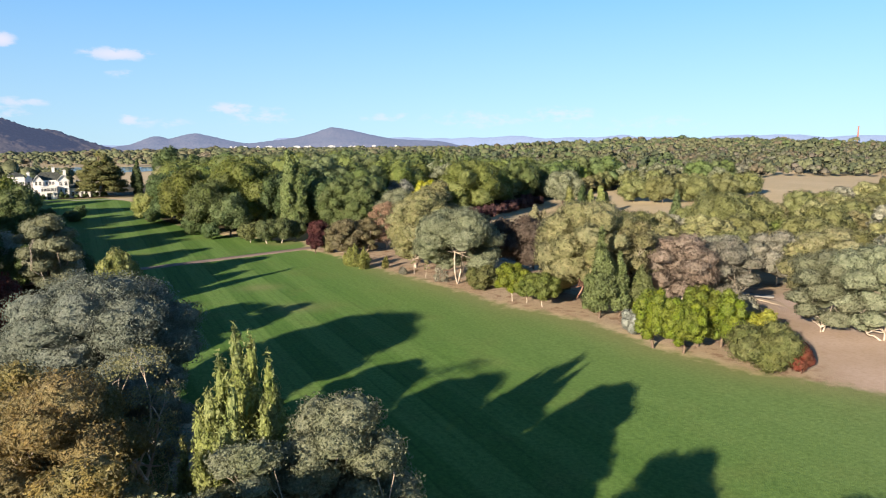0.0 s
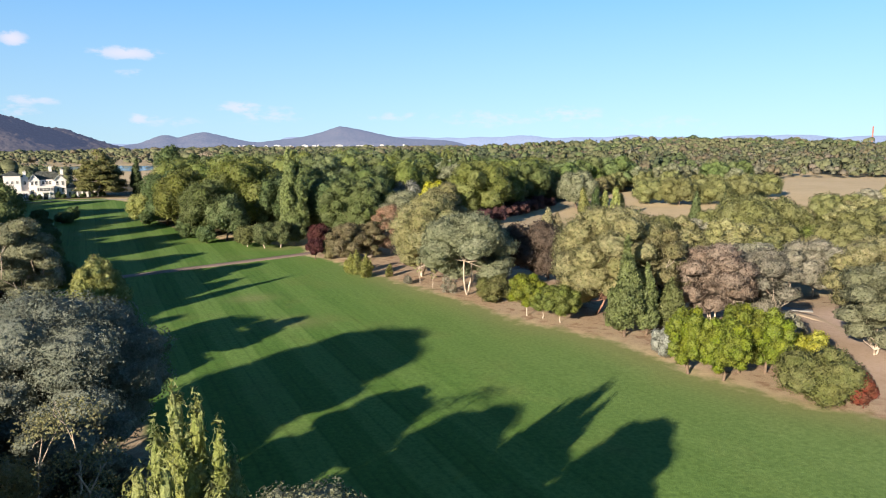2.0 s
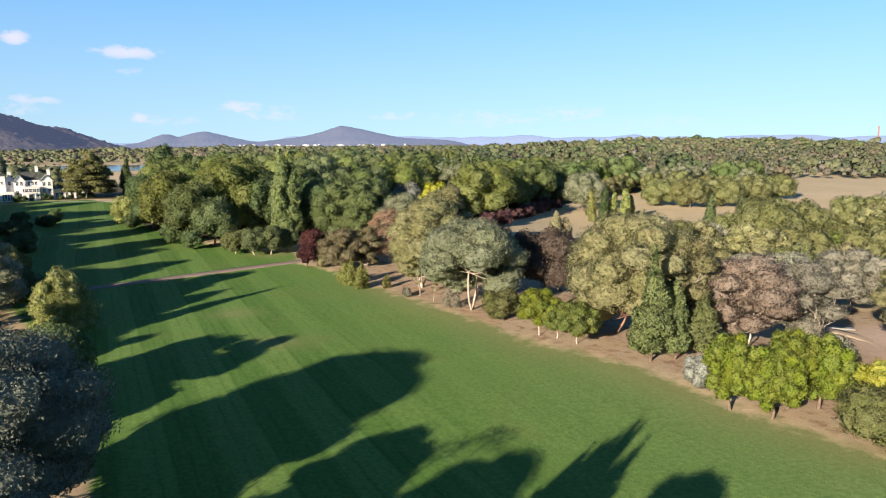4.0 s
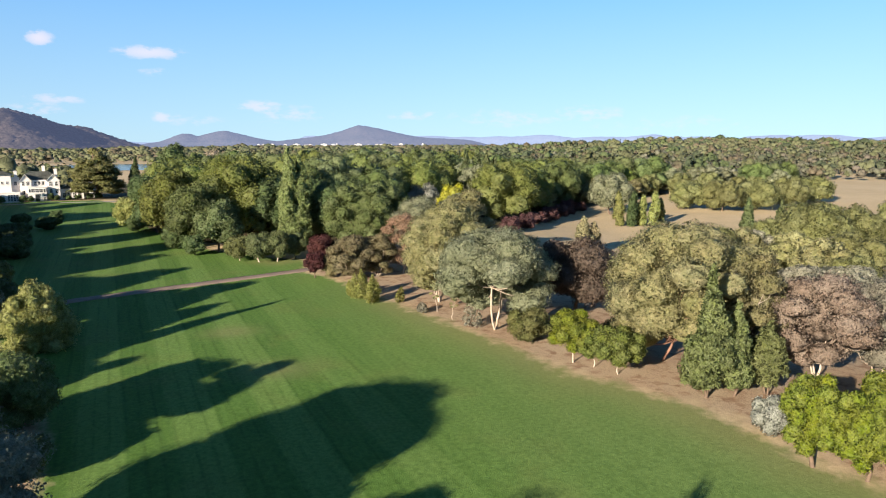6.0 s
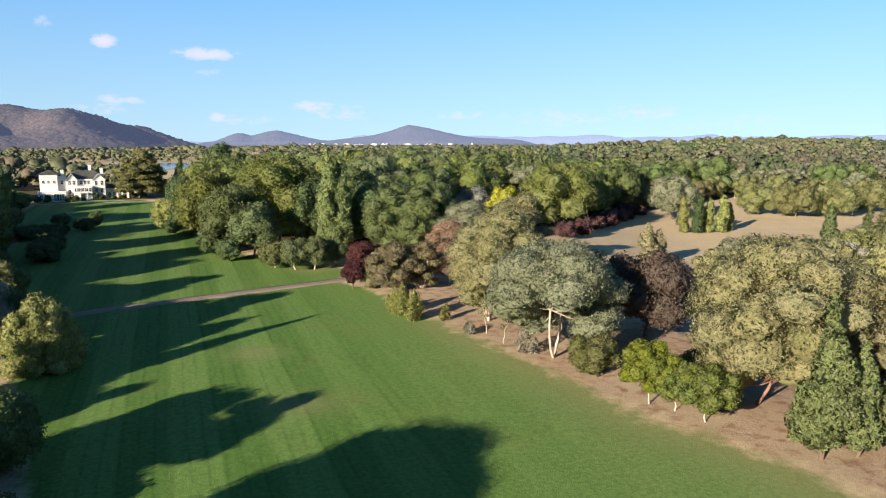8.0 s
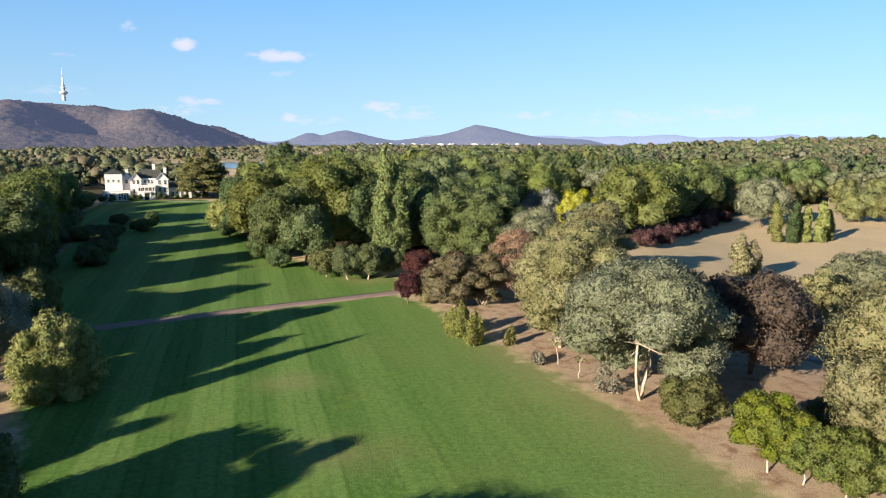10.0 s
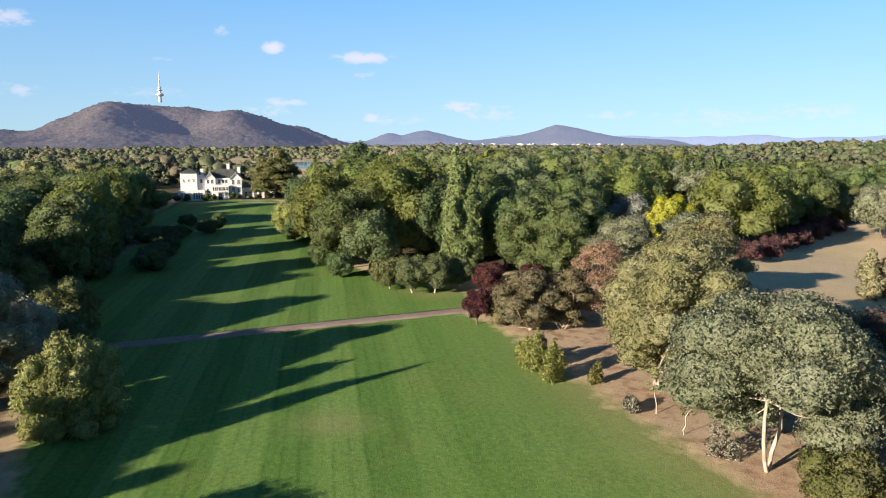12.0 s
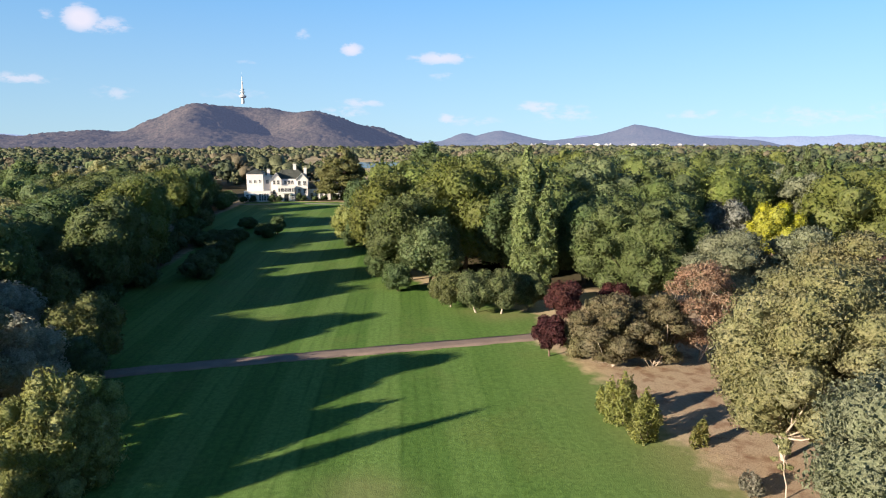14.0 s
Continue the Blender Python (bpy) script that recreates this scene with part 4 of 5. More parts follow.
shrub(-41.0, 139.5, 5.0, 2.6, DARK_LEAF, 110, "dark green bush at the foot of the trees", 1800, 0.34)
shrub(-70.5, 186.5, 9.5, 4.2, PINE_LEAF, 111, "tall pale green bush at the fairway's end", 3000, 0.42)
shrub(-66.0, 179.0, 5.0, 3.0, DARK_LEAF, 112, "dark clipped bush beside the fairway", 1800, 0.36)
broadleaf(15.0, 188.0, 12.2, 5.4, SILVER_LEAF, 113, "silver-grey tree in front of the wood", 0.1, 11, 4500, 0.55)
broadleaf(24.0, 183.0, 12.5, 5.6, YELLOW_LEAF, 114, "bright yellow tree in front of the wood", 0.06, 18, 6000, 0.44, wide=0.36)
for k, (px, py, ph) in enumerate(((33, 222, 19.5), (37, 224, 21), (40.5, 222, 20), (44, 225, 18.5))):
    column(px, py, ph, 3.0, POPLAR_LEAF, 116 + k, "tall poplar in the wood", 0.05, 3200, 0.6, "poplar_tree", "tall poplars", 1, 0.6)
for k in range(10):
    u = k / 9
    shrub(39 + 42 * u + 1.5 * math.sin(k * 2.1), 170 + 76 * u + 2 * math.cos(k * 1.7), 4.4 + 0.9 * math.sin(k * 3.3), 3.1 + 0.5 * math.sin(k * 5.1), PLUM_HEDGE, 121 + k, "purple plum bush along the dry field", 1500, 0.42, "plum_bush", "purple bushes along the field", 7)
broadleaf(90.0, 233.0, 15.6, 8.0, GUM_LEAF, 133, "broad round tree at the end of the field", 0.14, 13, 6000, 0.6)
for k, (px, py, ph, pr) in enumerate(((82.5, 203, 10.5, 2.2), (86.5, 201, 11, 2.2), (90.5, 203, 9.5, 2.0), (94.5, 202, 10.5, 2.1), (98, 206, 8, 1.8))):
    column(px, py, ph, pr, PINE_LEAF if k != 1 else DARK_LEAF, 135 + k, "upright cypress on the dry field", 0.02, 2200, 0.42, "cypress_tree", "cypresses on the field", 1, 0.4)
broadleaf(62.0, 119.0, 11.0, 5.6, GUM_LEAF, 141, "olive round tree near the field", 0.1, 11, 6000, 0.42)
broadleaf(70.0, 115.0, 11.8, 7.2, OLIVE_LEAF, 142, "olive round tree near the field", 0.1, 12, 7000, 0.42)
column(53.0, 147.0, 8.2, 2.6, PALE_LEAF, 143, "pale yellow weeping tree on the dry field", 0.05, 3600, 0.4, "pale_tree", "pale young trees on the field", 1, 0.6, core=0.05)
column(56.0, 149.0, 7.0, 2.0, PALE_LEAF, 144, "pale yellow weeping tree on the dry field", 0.05, 2600, 0.4, "pale_tree", "pale young trees on the field", 1, 0.6, core=0.05)
column(113.0, 176.0, 11.0, 2.4, POPLAR_LEAF, 145, "pale green poplar on the field", 0.05, 2200, 0.4, "pale_tree", "pale young trees on the field", 1, 0.6)
column(121.0, 172.0, 11.5, 2.6, POPLAR_LEAF, 146, "pale green poplar on the field", 0.05, 2200, 0.4, "pale_tree", "pale young trees on the field", 2, 0.6)
broadleaf(105.0, 133.0, 15.5, 8.5, OLIVE_LEAF, 147, "large round green tree", 0.06, 14, 8000, 0.5)
broadleaf(118.0, 137.0, 13.5, 8.0, OLIVE_LEAF, 148, "large round green tree", 0.06, 13, 7000, 0.5)
broadleaf(112.0, 112.0, 9.0, 6.0, ELM_LEAF, 149, "bright green low tree", 0.04, 11, 5000, 0.42)

# ---- the near side of the lawn ----
gum(-29.0, 14.8, 15.6, 10.2, NEAR_GREY, 151, "wide silvery-grey gum tree with dense blue-grey leaves", bare=0.2, lobes=24, count=26000, leaf=0.30, flat=0.7)
gum(-21.5, -15.5, 15.8, 5.6, GUM_BROWN, 152, "big golden-brown gum tree", bare=0.16, lobes=20, count=26000, leaf=0.24, flat=0.85)
gum(-27.5, -9.0, 14.8, 5.6, GUM_BROWN, 153, "big golden-brown gum tree", bare=0.16, lobes=15, count=14000, leaf=0.26)
gum(-19.3, -7.0, 15.0, 4.2, GUM_OLIVE, 154, "half-bare tree with pale dead branches", bare=0.3, lobes=9, count=2400, leaf=0.24, stems=4, open_=1.0, gap=270)
column(-11.2, -14.2, 17.4, 3.9, PINE_LEAF, 155, "upright yellow-green pine with several tips", 0.04, 30000, 0.2, "pine_tree", "upright pines", 13, 0.8, droop=-0.5, point=1.8)
column(-13.6, -19.2, 13.4, 1.5, PINE_LEAF, 156, "slim upright yellow-green pine tree", 0.08, 9000, 0.2, "pine_tree", "upright pines", 4, 0.8, droop=-0.5, point=1.8)
gum(-5.4, -19.6, 15.4, 4.8, GUM_LEAF, 157, "grey-green gum tree with pale crooked branches", bare=0.1, lobes=27, count=23000, leaf=0.22, stems=2)
gum(-9.8, -22.5, 14.6, 3.4, GUM_LEAF, 158, "grey-green gum tree with pale crooked branches", bare=0.1, lobes=18, count=11000, leaf=0.22)
gum(-33.0, 0.5, 11.0, 5.4, NEAR_GREY, 480, "silvery-grey gum tree among its neighbours", bare=0.08, lobes=14, count=5000, leaf=0.36)
gum(-39.5, -5.0, 12.5, 5.6, GUM_OLIVE, 481, "olive gum tree among its neighbours", bare=0.08, lobes=14, count=5000, leaf=0.36)
shrub(-14.0, -20.0, 9.0, 3.4, DARK_LEAF, 159, "dark undergrowth beneath the gums", 4000, 0.3)
shrub(-22.0, 0.0, 7.0, 4.0, DARK_LEAF, 160, "dark undergrowth beneath the gums", 4000, 0.3)
gum(-6.5, -38.5, 16.0, 5.0, GUM_LEAF, 170, "grey-green gum tree at the lawn's near end", bare=0.2, lobes=14, count=7000, leaf=0.4)
gum(4.0, -46.0, 15.0, 4.6, GUM_LEAF, 171, "grey-green gum tree at the lawn's near end", bare=0.2, lobes=12, count=6000, leaf=0.4)
gum(-13.0, -30.0, 15.5, 5.0, GUM_OLIVE, 172, "olive gum tree at the lawn's near end", bare=0.2, lobes=14, count=8000, leaf=0.35)
gum(-17.0, -24.5, 15.0, 4.6, GUM_BROWN, 461, "golden-brown gum tree among its neighbours", bare=0.15, lobes=14, count=9000, leaf=0.28)
gum(-15.5, -36.5, 16.0, 5.0, GUM_OLIVE, 462, "olive gum tree at the lawn's near end", bare=0.15, lobes=14, count=6000, leaf=0.4)
gum(-21.5, 1.0, 12.0, 4.6, NEAR_GREY, 173, "grey-green gum tree among its neighbours", bare=0.1, lobes=13, count=9000, leaf=0.3)
gum(-52.5, 25.5, 14.2, 4.6, GUM_OLIVE, 174, "olive gum tree among its neighbours", bare=0.06, lobes=13, count=6500, leaf=0.36)
gum(-65.0, 66.0, 14.5, 3.8, GUM_LEAF, 175, "slim grey-green gum tree near the lawn", bare=0.25, lobes=10, count=4500, leaf=0.36)
gum(-61.0, 44.0, 14.5, 5.0, GUM_OLIVE, 176, "olive gum tree among its neighbours", bare=0.2, lobes=12, count=5500, leaf=0.36)
for k, (px, py, ph, pr) in enumerate(((-75, 84, 17, 5.5), (-84.5, 101, 17, 6), (-81, 119, 18, 6), (-93, 138, 18.5, 6.5), (-107, 158, 18, 6.5), (-119, 184, 18, 6.5))):
    broadleaf(px, py, ph, pr, (DARK_LEAF, OAK_LEAF, ELM_LEAF)[min(k, 1 + k % 2)], 177 + k, "tall green tree at the edge of the shaded wood", 0.1, 14, 5200, 0.46, group="trees of the shaded wood")
column(-58.0, 46.3, 18.6, 2.9, GUM_OLIVE, 441, "tall slim olive gum tree among its neighbours", 0.12, 5000, 0.36, "gum_tree", "gum trees beside the lawn", 1, 0.75, bark=GUM_BARK, point=1.6)
gum(-65.5, 27.5, 16.0, 5.4, GUM_OLIVE, 442, "olive gum tree among its neighbours", bare=0.15, lobes=13, count=5000, leaf=0.36)
gum(-38.0, 33.0, 12.2, 5.2, GUM_LEAF, 161, "blue-grey gum tree near the lawn", bare=0.15, lobes=12, count=8000, leaf=0.32)
shrub(-31.0, 36.0, 3.6, 3.2, DARK_LEAF, 443, "dark undergrowth at the lawn's edge", 1800, 0.3)
shrub(-26.5, 24.5, 4.0, 3.0, DARK_LEAF, 444, "dark undergrowth at the lawn's edge", 1800, 0.3)
shrub(-41.0, 55.5, 3.0, 2.6, DARK_LEAF, 445, "dark undergrowth at the lawn's edge", 1500, 0.3)
broadleaf(-36.0, 45.5, 7.6, 4.6, OAK_LEAF, 162, "glossy green laurel bush in shade", 0.0, 12, 6500, 0.32, "laurel_bush", category="shrub")
gum(-56.3, 72.5, 15.2, 5.8, GUM_LEAF, 163, "grey-green spreading gum tree", bare=0.2, lobes=12, count=8000, leaf=0.36)
broadleaf(-56.0, 50.0, 9.5, 4.6, RED_LEAF, 164, "rusty red-leaved tree among the gums", 0.1, 11, 5000, 0.34)
column(-44.8, 71.5, 8.6, 4.0, PINE_LEAF, 165, "bushy olive pine at the lawn's edge", 0.02, 14000, 0.24, "pine_bush", "olive pine bushes", 11, 0.6, droop=-0.4, point=3.6)
gum(-46.2, 76.4, 6.8, 3.4, PINE_LEAF, 166, "olive bushy tree at the lawn's edge", 0.12, 11, 5000, 0.28, (0, 0), 2, 0.9, "pine_bush", GUM_BARK, "olive pine bushes")
broadleaf(-62.5, 93.5, 9.0, 4.4, SHRUB_LEAF, 167, "dull green tree beside the drive", 0.04, 11, 5000, 0.4)
shrub(-58.0, 86.0, 6.5, 4.4, DARK_LEAF, 168, "dark bush beside the drive", 3000, 0.36)
broadleaf(-58.5, 80.0, 10.5, 5.0, GUM_GREY, 169, "blue-grey tree in shade", 0.05, 11, 5000, 0.4)

for k, (px, py, ph, pr) in enumerate(((-152, 246, 8.5, 5), (-163, 256, 9.5, 5.5), (-173, 264, 11, 6), (-147, 232, 12, 5.5), (-137.5, 219, 16, 6), (-158, 235, 11, 6))):
    broadleaf(px, py, ph, pr, ELM_LEAF if k % 3 == 2 else OAK_LEAF, 430 + k, "tall green tree at the edge of the shaded wood", 0.04, 13, 4200, 0.5, group="trees of the shaded wood")
for k, (px, py, ph, pr) in enumerate(((128, 247, 11.0, 7.5), (138, 239, 12.2, 8.1), (153, 241, 11.0, 8.7), (174, 251, 12.2, 7.5), (195, 266, 11.0, 8.1))):
    broadleaf(px, py, ph, pr, OLIVE_LEAF, 450 + k, "round olive-green tree on the dry field", 0.04, 13, 4200, 0.5, "olive_green_tree", "olive-green trees on the dry field")
for k, (px, py, ph, pr) in enumerate(((-66, 84, 8, 4.2), (-74, 93, 10, 4.6), (-80, 106, 9, 4.4), (-88, 117, 11, 5), (-92, 128, 9, 4.6), (-98, 142, 10.5, 5), (-104, 152, 9, 4.6), (-112, 166, 10, 5), (-118, 176, 9, 4.6), (-126, 192, 10, 5))):
    broadleaf(px, py, ph, pr, (OAK_LEAF, GUM_GREY, SHRUB_LEAF)[k % 3], 470 + k, "leafy lower tree under the edge of the shaded wood", 0.04, 12, 3600, 0.44, group="trees of the shaded wood")
edge = np.array([(-68.5, 95.5), (-74, 104), (-81.5, 119), (-88.5, 133), (-96, 149.5), (-109, 175), (-125, 207)])
along = np.r_[0, np.cumsum(np.hypot(*np.diff(edge, axis=0).T))]
for k in range(20):
    u = along[-1] * k / 19
    bx, by = np.interp(u, along, edge[:, 0]), np.interp(u, along, edge[:, 1])
    shrub(bx - 1.2 + 1.6 * math.sin(k * 2.3), by + 1.2 * math.cos(k * 1.9), 4.2 + 1.6 * math.sin(k * 3.1), 3.3 + 0.8 * math.sin(k * 1.3), SHRUB_LEAF if k % 5 == 2 else DARK_LEAF, 400 + k, "dark green bush at the edge of the shaded wood", 1300, 0.44, "edge_bush", "bushes at the edge of the shaded wood", 7)

# ---- woods built from a few kinds, set out at random ----
def scatter(protos, outline, gap, rng, low, high, group, avoid=None, clear=3.0):
    """Sets copies of the given trees out over an area, never closer than gap."""
    c = np.array(outline, float)
    placed = []
    tries = rng.uniform(c.min(0), c.max(0), (5000, 2))
    ok = edge_distance(tries[:, 0], tries[:, 1], outline) > 0
    for zone in (LAWN, *(avoid or ())):
        ok &= edge_distance(tries[:, 0], tries[:, 1], zone) < -clear
    for x, y in tries[ok]:
        if all((x - a) ** 2 + (y - b) ** 2 > gap * gap for a, b in placed) and all((x - a) ** 2 + (y - b) ** 2 > (0.7 * (wide + 0.5 * gap)) ** 2 for a, b, wide in KNOWN):
            placed.append((x, y))
    for k, (x, y) in enumerate(placed):
        s = rng.uniform(low, high)
        m = pose(x, y, float(ground_z(x, y)) - 0.05, 0, 0, rng.uniform(0, 360)) @ Matrix.Diagonal((s * rng.uniform(0.88, 1.14), s * rng.uniform(0.88, 1.14), s, 1))
        ob = protos[int(rng.integers(len(protos)))]
        tagged(copy_thing(ob, m), group=group)
    KNOWN.extend((a, b, 0.5 * gap) for a, b in placed)
    return len(placed)


KNOWN = [(o.location.x, o.location.y, max((max(p.dimensions[:2]) / 2 for p in o.children), default=2.0)) for o in scene.objects if o.type == "EMPTY"]
rng = np.random.default_rng(7)
elm_a = broadleaf(70, 272, 19, 10.8, ELM_LEAF, 201, "large fresh green elm in the wood", 0.0, 15, 5200, 0.55, "elm_tree", "trees of the wood", 0.42)
elm_b = broadleaf(-20, 172, 18.5, 10.0, OAK_LEAF, 202, "large green oak in the wood", 0.0, 15, 5200, 0.52, "oak_tree", "trees of the wood", 0.42)
dark_a = broadleaf(-8, 166, 16, 8.6, DARK_LEAF, 203, "dark green tree in the wood", 0.0, 13, 3800, 0.52, "dark_tree", "trees of the wood", 0.44)
gum_a = gum(34, 204, 17, 7.5, GUM_LEAF, 204, "grey-green gum tree in the wood", 0.22, 12, 4200, 0.52, group="trees of the wood")
gum_b = gum(-70, 215, 16, 7.0, GUM_OLIVE, 205, "olive gum tree in the wood", 0.22, 12, 4200, 0.52, group="trees of the wood")
elm_c = broadleaf(5, 235, 20, 9.4, POPLAR_LEAF, 206, "tall grey-green tree in the wood", 0.0, 14, 4600, 0.52, "broadleaf_tree", "trees of the wood", 0.4)
olive_a = broadleaf(128, 118, 12.5, 7.2, OLIVE_LEAF, 209, "round olive-green tree in the dry wood", 0.04, 14, 4200, 0.5, "olive_green_tree", "trees of the dry wood", 0.42)
gum_c = gum(150, 120, 12, 6.5, GUM_GREY, 207, "pale grey gum tree in the dry wood", 0.2, 11, 3600, 0.5, group="trees of the dry wood")
gum_d = gum(140, 95, 12, 6.5, GUM_OLIVE, 208, "olive gum tree in the dry wood", 0.2, 11, 3600, 0.5, group="trees of the dry wood")
KNOWN.extend((o.location.x, o.location.y, 7.0) for o in (olive_a, elm_a, elm_b, dark_a, gum_a, gum_b, elm_c, gum_c, gum_d))
OPEN = [(-6, 146), (14, 142), (36, 168), (36, 192), (22, 196), (6, 194), (4, 172)]
WOOD = [(-44, 160), (-28, 156), (-8, 158), (12, 150), (30, 172), (40, 188), (58, 225), (84, 262), (120, 300), (160, 330), (60, 345), (-46, 345), (-64, 300), (-76, 250), (-76, 220), (-62, 190)]
scatter([elm_a, elm_a, elm_b, elm_b, elm_c, dark_a, gum_a], WOOD, 12.0, rng, 0.85, 1.1, "trees of the wood", [OPEN])
GLADE = [(-175, 275), (-112, 262), (-118, 222), (-150, 212), (-190, 232)]
LEFT_WOOD = [(-64, 100), (-72, 112), (-88, 142), (-104, 174), (-128, 222), (-148, 258), (-190, 262), (-205, 230), (-170, 150), (-140, 90), (-110, 60), (-90, 60)]
scatter([elm_a, elm_b, dark_a, dark_a, gum_b], LEFT_WOOD, 11.5, rng, 0.72, 1.0, "trees of the shaded wood", [GLADE], clear=2.5)
NEAR_LEFT = [(-72, 84), (-68, 50), (-60, 22), (-44, -6), (-34, -70), (-130, -70), (-130, 60), (-90, 76)]
scatter([gum_b, gum_c, gum_a, dark_a], NEAR_LEFT, 11.5, rng, 0.62, 0.85, "trees of the shaded wood")
DRY_WOOD = [(52, 96), (64, 82), (84, 84), (100, 66), (96, 30), (130, -10), (200, 20), (270, 160), (290, 270), (200, 200), (150, 165), (100, 150), (76, 132), (50, 118)]
scatter([gum_c, gum_d, gum_d, olive_a, olive_a], DRY_WOOD, 10.5, rng, 0.66, 0.98, "trees of the dry wood", [DRY_FIELD])

FIELD_BACK = [(66, 238), (95, 269), (130, 293), (172, 305), (200, 297), (236, 345), (160, 360), (80, 310)]
scatter([gum_a, olive_a, olive_a, gum_d, elm_b], FIELD_BACK, 11.0, rng, 0.7, 0.92, "trees of the dry wood", [DRY_FIELD], clear=2.0)

# ---- far woods ----
def far_wood(name, label, material, outline, gap, rng, size, leaves, avoid=(), broad=1.0):
    """A stretch of far woodland, whose trees nobody could count: crowns of a few tufted masses, large and small, each tree with its own tone."""
    c = np.array(outline, float)
    n = int((c.max(0) - c.min(0)).prod() / gap**2)
    p = rng.uniform(c.min(0), c.max(0), (n, 2))
    ok = edge_distance(p[:, 0], p[:, 1], outline) > 0
    for zone in avoid:
        ok &= edge_distance(p[:, 0], p[:, 1], zone) < -2
    p = p[ok]
    bv, bf = BALLS[1]
    bf = bf[bv[bf].mean(1)[:, 2] > -0.45]
    n = len(p)
    stand = np.array([noise.noise((x / 90.0, y / 90.0, 3.0)) for x, y in p])
    h = size * rng.uniform(0.5, 1.1, n) * (1 + 0.3 * stand) * np.where(rng.random(n) < 0.07, 1.35, 1.0)
    tone = np.clip(0.45 + 0.5 * stand + rng.normal(size=n) * 0.36, 0, 1)
    slim = broad * rng.uniform(0.75, 1.25, n)
    of = np.repeat(np.arange(n), rng.integers(3, 6, n))
    m = len(of)
    h, tone, slim = h[of], tone[of], slim[of]
    r = h * rng.uniform(0.20, 0.31, m)
    cen = np.stack([p[of, 0] + rng.normal(size=m) * h * 0.16 * slim, p[of, 1] + rng.normal(size=m) * h * 0.16 * slim, ground_z(p[of, 0], p[of, 1]) + h * rng.uniform(0.3, 0.72, m)], -1)
    axes3 = np.stack([r * slim, r * slim, r * (0.45 + 0.45 * slim)], -1)
    body = cen[:, None] + bv[None] * axes3[:, None] * 0.82 * (1 + 0.12 * rng.normal(size=(m, len(bv), 1)))
    body_n = unit(bv[None] + 0.2 * rng.normal(size=(m, len(bv), 3)) + (0, 0, 0.35))
    u = unit(rng.normal(size=(m, leaves, 3)) + (0, 0, 0.3))
    q = cen[:, None] + u * axes3[:, None] * rng.uniform(0.78, 1.18, (m, leaves, 1))
    t = unit(np.cross(unit(u + 0.6 * rng.normal(size=u.shape)), rng.normal(size=u.shape)))
    b = unit(np.cross(u, t))
    b = np.where((np.cross(b, t) * u).sum(-1, keepdims=True) < 0, -b, b)
    far = r[:, None, None] * 0.33 * rng.uniform(0.7, 1.3, (m, leaves, 1))
    spray = np.stack([q - t * far - b * far * 0.7, q - t * far + b * far * 0.7, q + t * far], 2)
    spray_n = np.repeat(unit(u + 0.45 * rng.normal(size=u.shape) + (0, 0, 0.35))[:, :, None], 3, 2)
    verts = np.concatenate([body.reshape(-1, 3), spray.reshape(-1, 3)])
    tris = np.concatenate([(bf[None] + (np.arange(m) * len(bv))[:, None, None]).reshape(-1, 3), np.arange(m * leaves * 3).reshape(-1, 3) + m * len(bv)])
    me = array_mesh(name, verts, [], tris, material, True, np.concatenate([body_n.reshape(-1, 3), spray_n.reshape(-1, 3)]))
    me.attributes.new("tone", "FLOAT", "POINT").data.foreach_set("value", np.r_[np.repeat(tone, len(bv)), np.repeat(tone, leaves * 3)].astype(np.float32))
    return tagged(new(name, me), label, "wood", kind="stuff")


LAKE = [(-425, 715), (-425, 945), (-100, 945), (-100, 715)]
SHORE = [(-100, 320), (-136, 320), (-215, 490), (-345, 590), (-345, 760), (-60, 760), (-118, 470)]
rng = np.random.default_rng(21)
far_wood("woodland", "far olive and green woodland beyond the house", FAR_OLIVE, [(-420, 300), (-190, 290), (-150, 330), (-60, 350), (60, 350), (60, 640), (-420, 640)], 13, rng, 13, 10, [LAKE, SHORE])
far_wood("woodland", "far mixed green woodland", FAR_GREEN, [(-420, 290), (-200, 262), (-160, 330), (-60, 350), (60, 350), (160, 340), (260, 420), (330, 640), (-420, 640)], 19, rng, 14, 10, [LAKE, SHORE, DRY_FIELD])
far_wood("woodland", "far olive woodland behind the dry fields", FAR_OLIVE, [(40, 350), (150, 320), (175, 305), (200, 300), (250, 395), (340, 420), (420, 320), (700, 480), (700, 800), (40, 800)], 13, rng, 12, 10, [DRY_FIELD])
far_wood("woodland", "far grey-green woodland behind the dry fields", FAR_GREY, [(160, 320), (260, 395), (360, 400), (340, 190), (520, 220), (700, 480), (700, 800), (40, 800)], 17, rng, 12, 10, [DRY_FIELD])
far_wood("woodland", "woodland of the wide plain", FAR_OLIVE, [(-200, 780), (60, 700), (700, 780), (1500, 900), (1500, 1700), (-200, 1900)], 19, rng, 12, 5, broad=1.45)
far_wood("woodland", "green woodland of the wide plain", FAR_GREEN, [(-200, 780), (60, 700), (700, 780), (1500, 900), (1500, 1700), (-200, 1900)], 28, rng, 13, 5, broad=1.45)
far_wood("woodland", "woodland along the lake's far shore", FAR_OLIVE, [(-2200, 900), (-430, 700), (-420, 950), (-90, 955), (-90, 640), (60, 640), (200, 1500), (-600, 1700), (-2200, 1500)], 28, rng, 13, 5, broad=1.6)
far_wood("woodland", "woodland before the mountain", FAR_GREEN, [(-2400, 500), (-420, 420), (-420, 700), (-720, 760), (-800, 1200), (-2200, 1500)], 31, rng, 13, 5, broad=1.6)
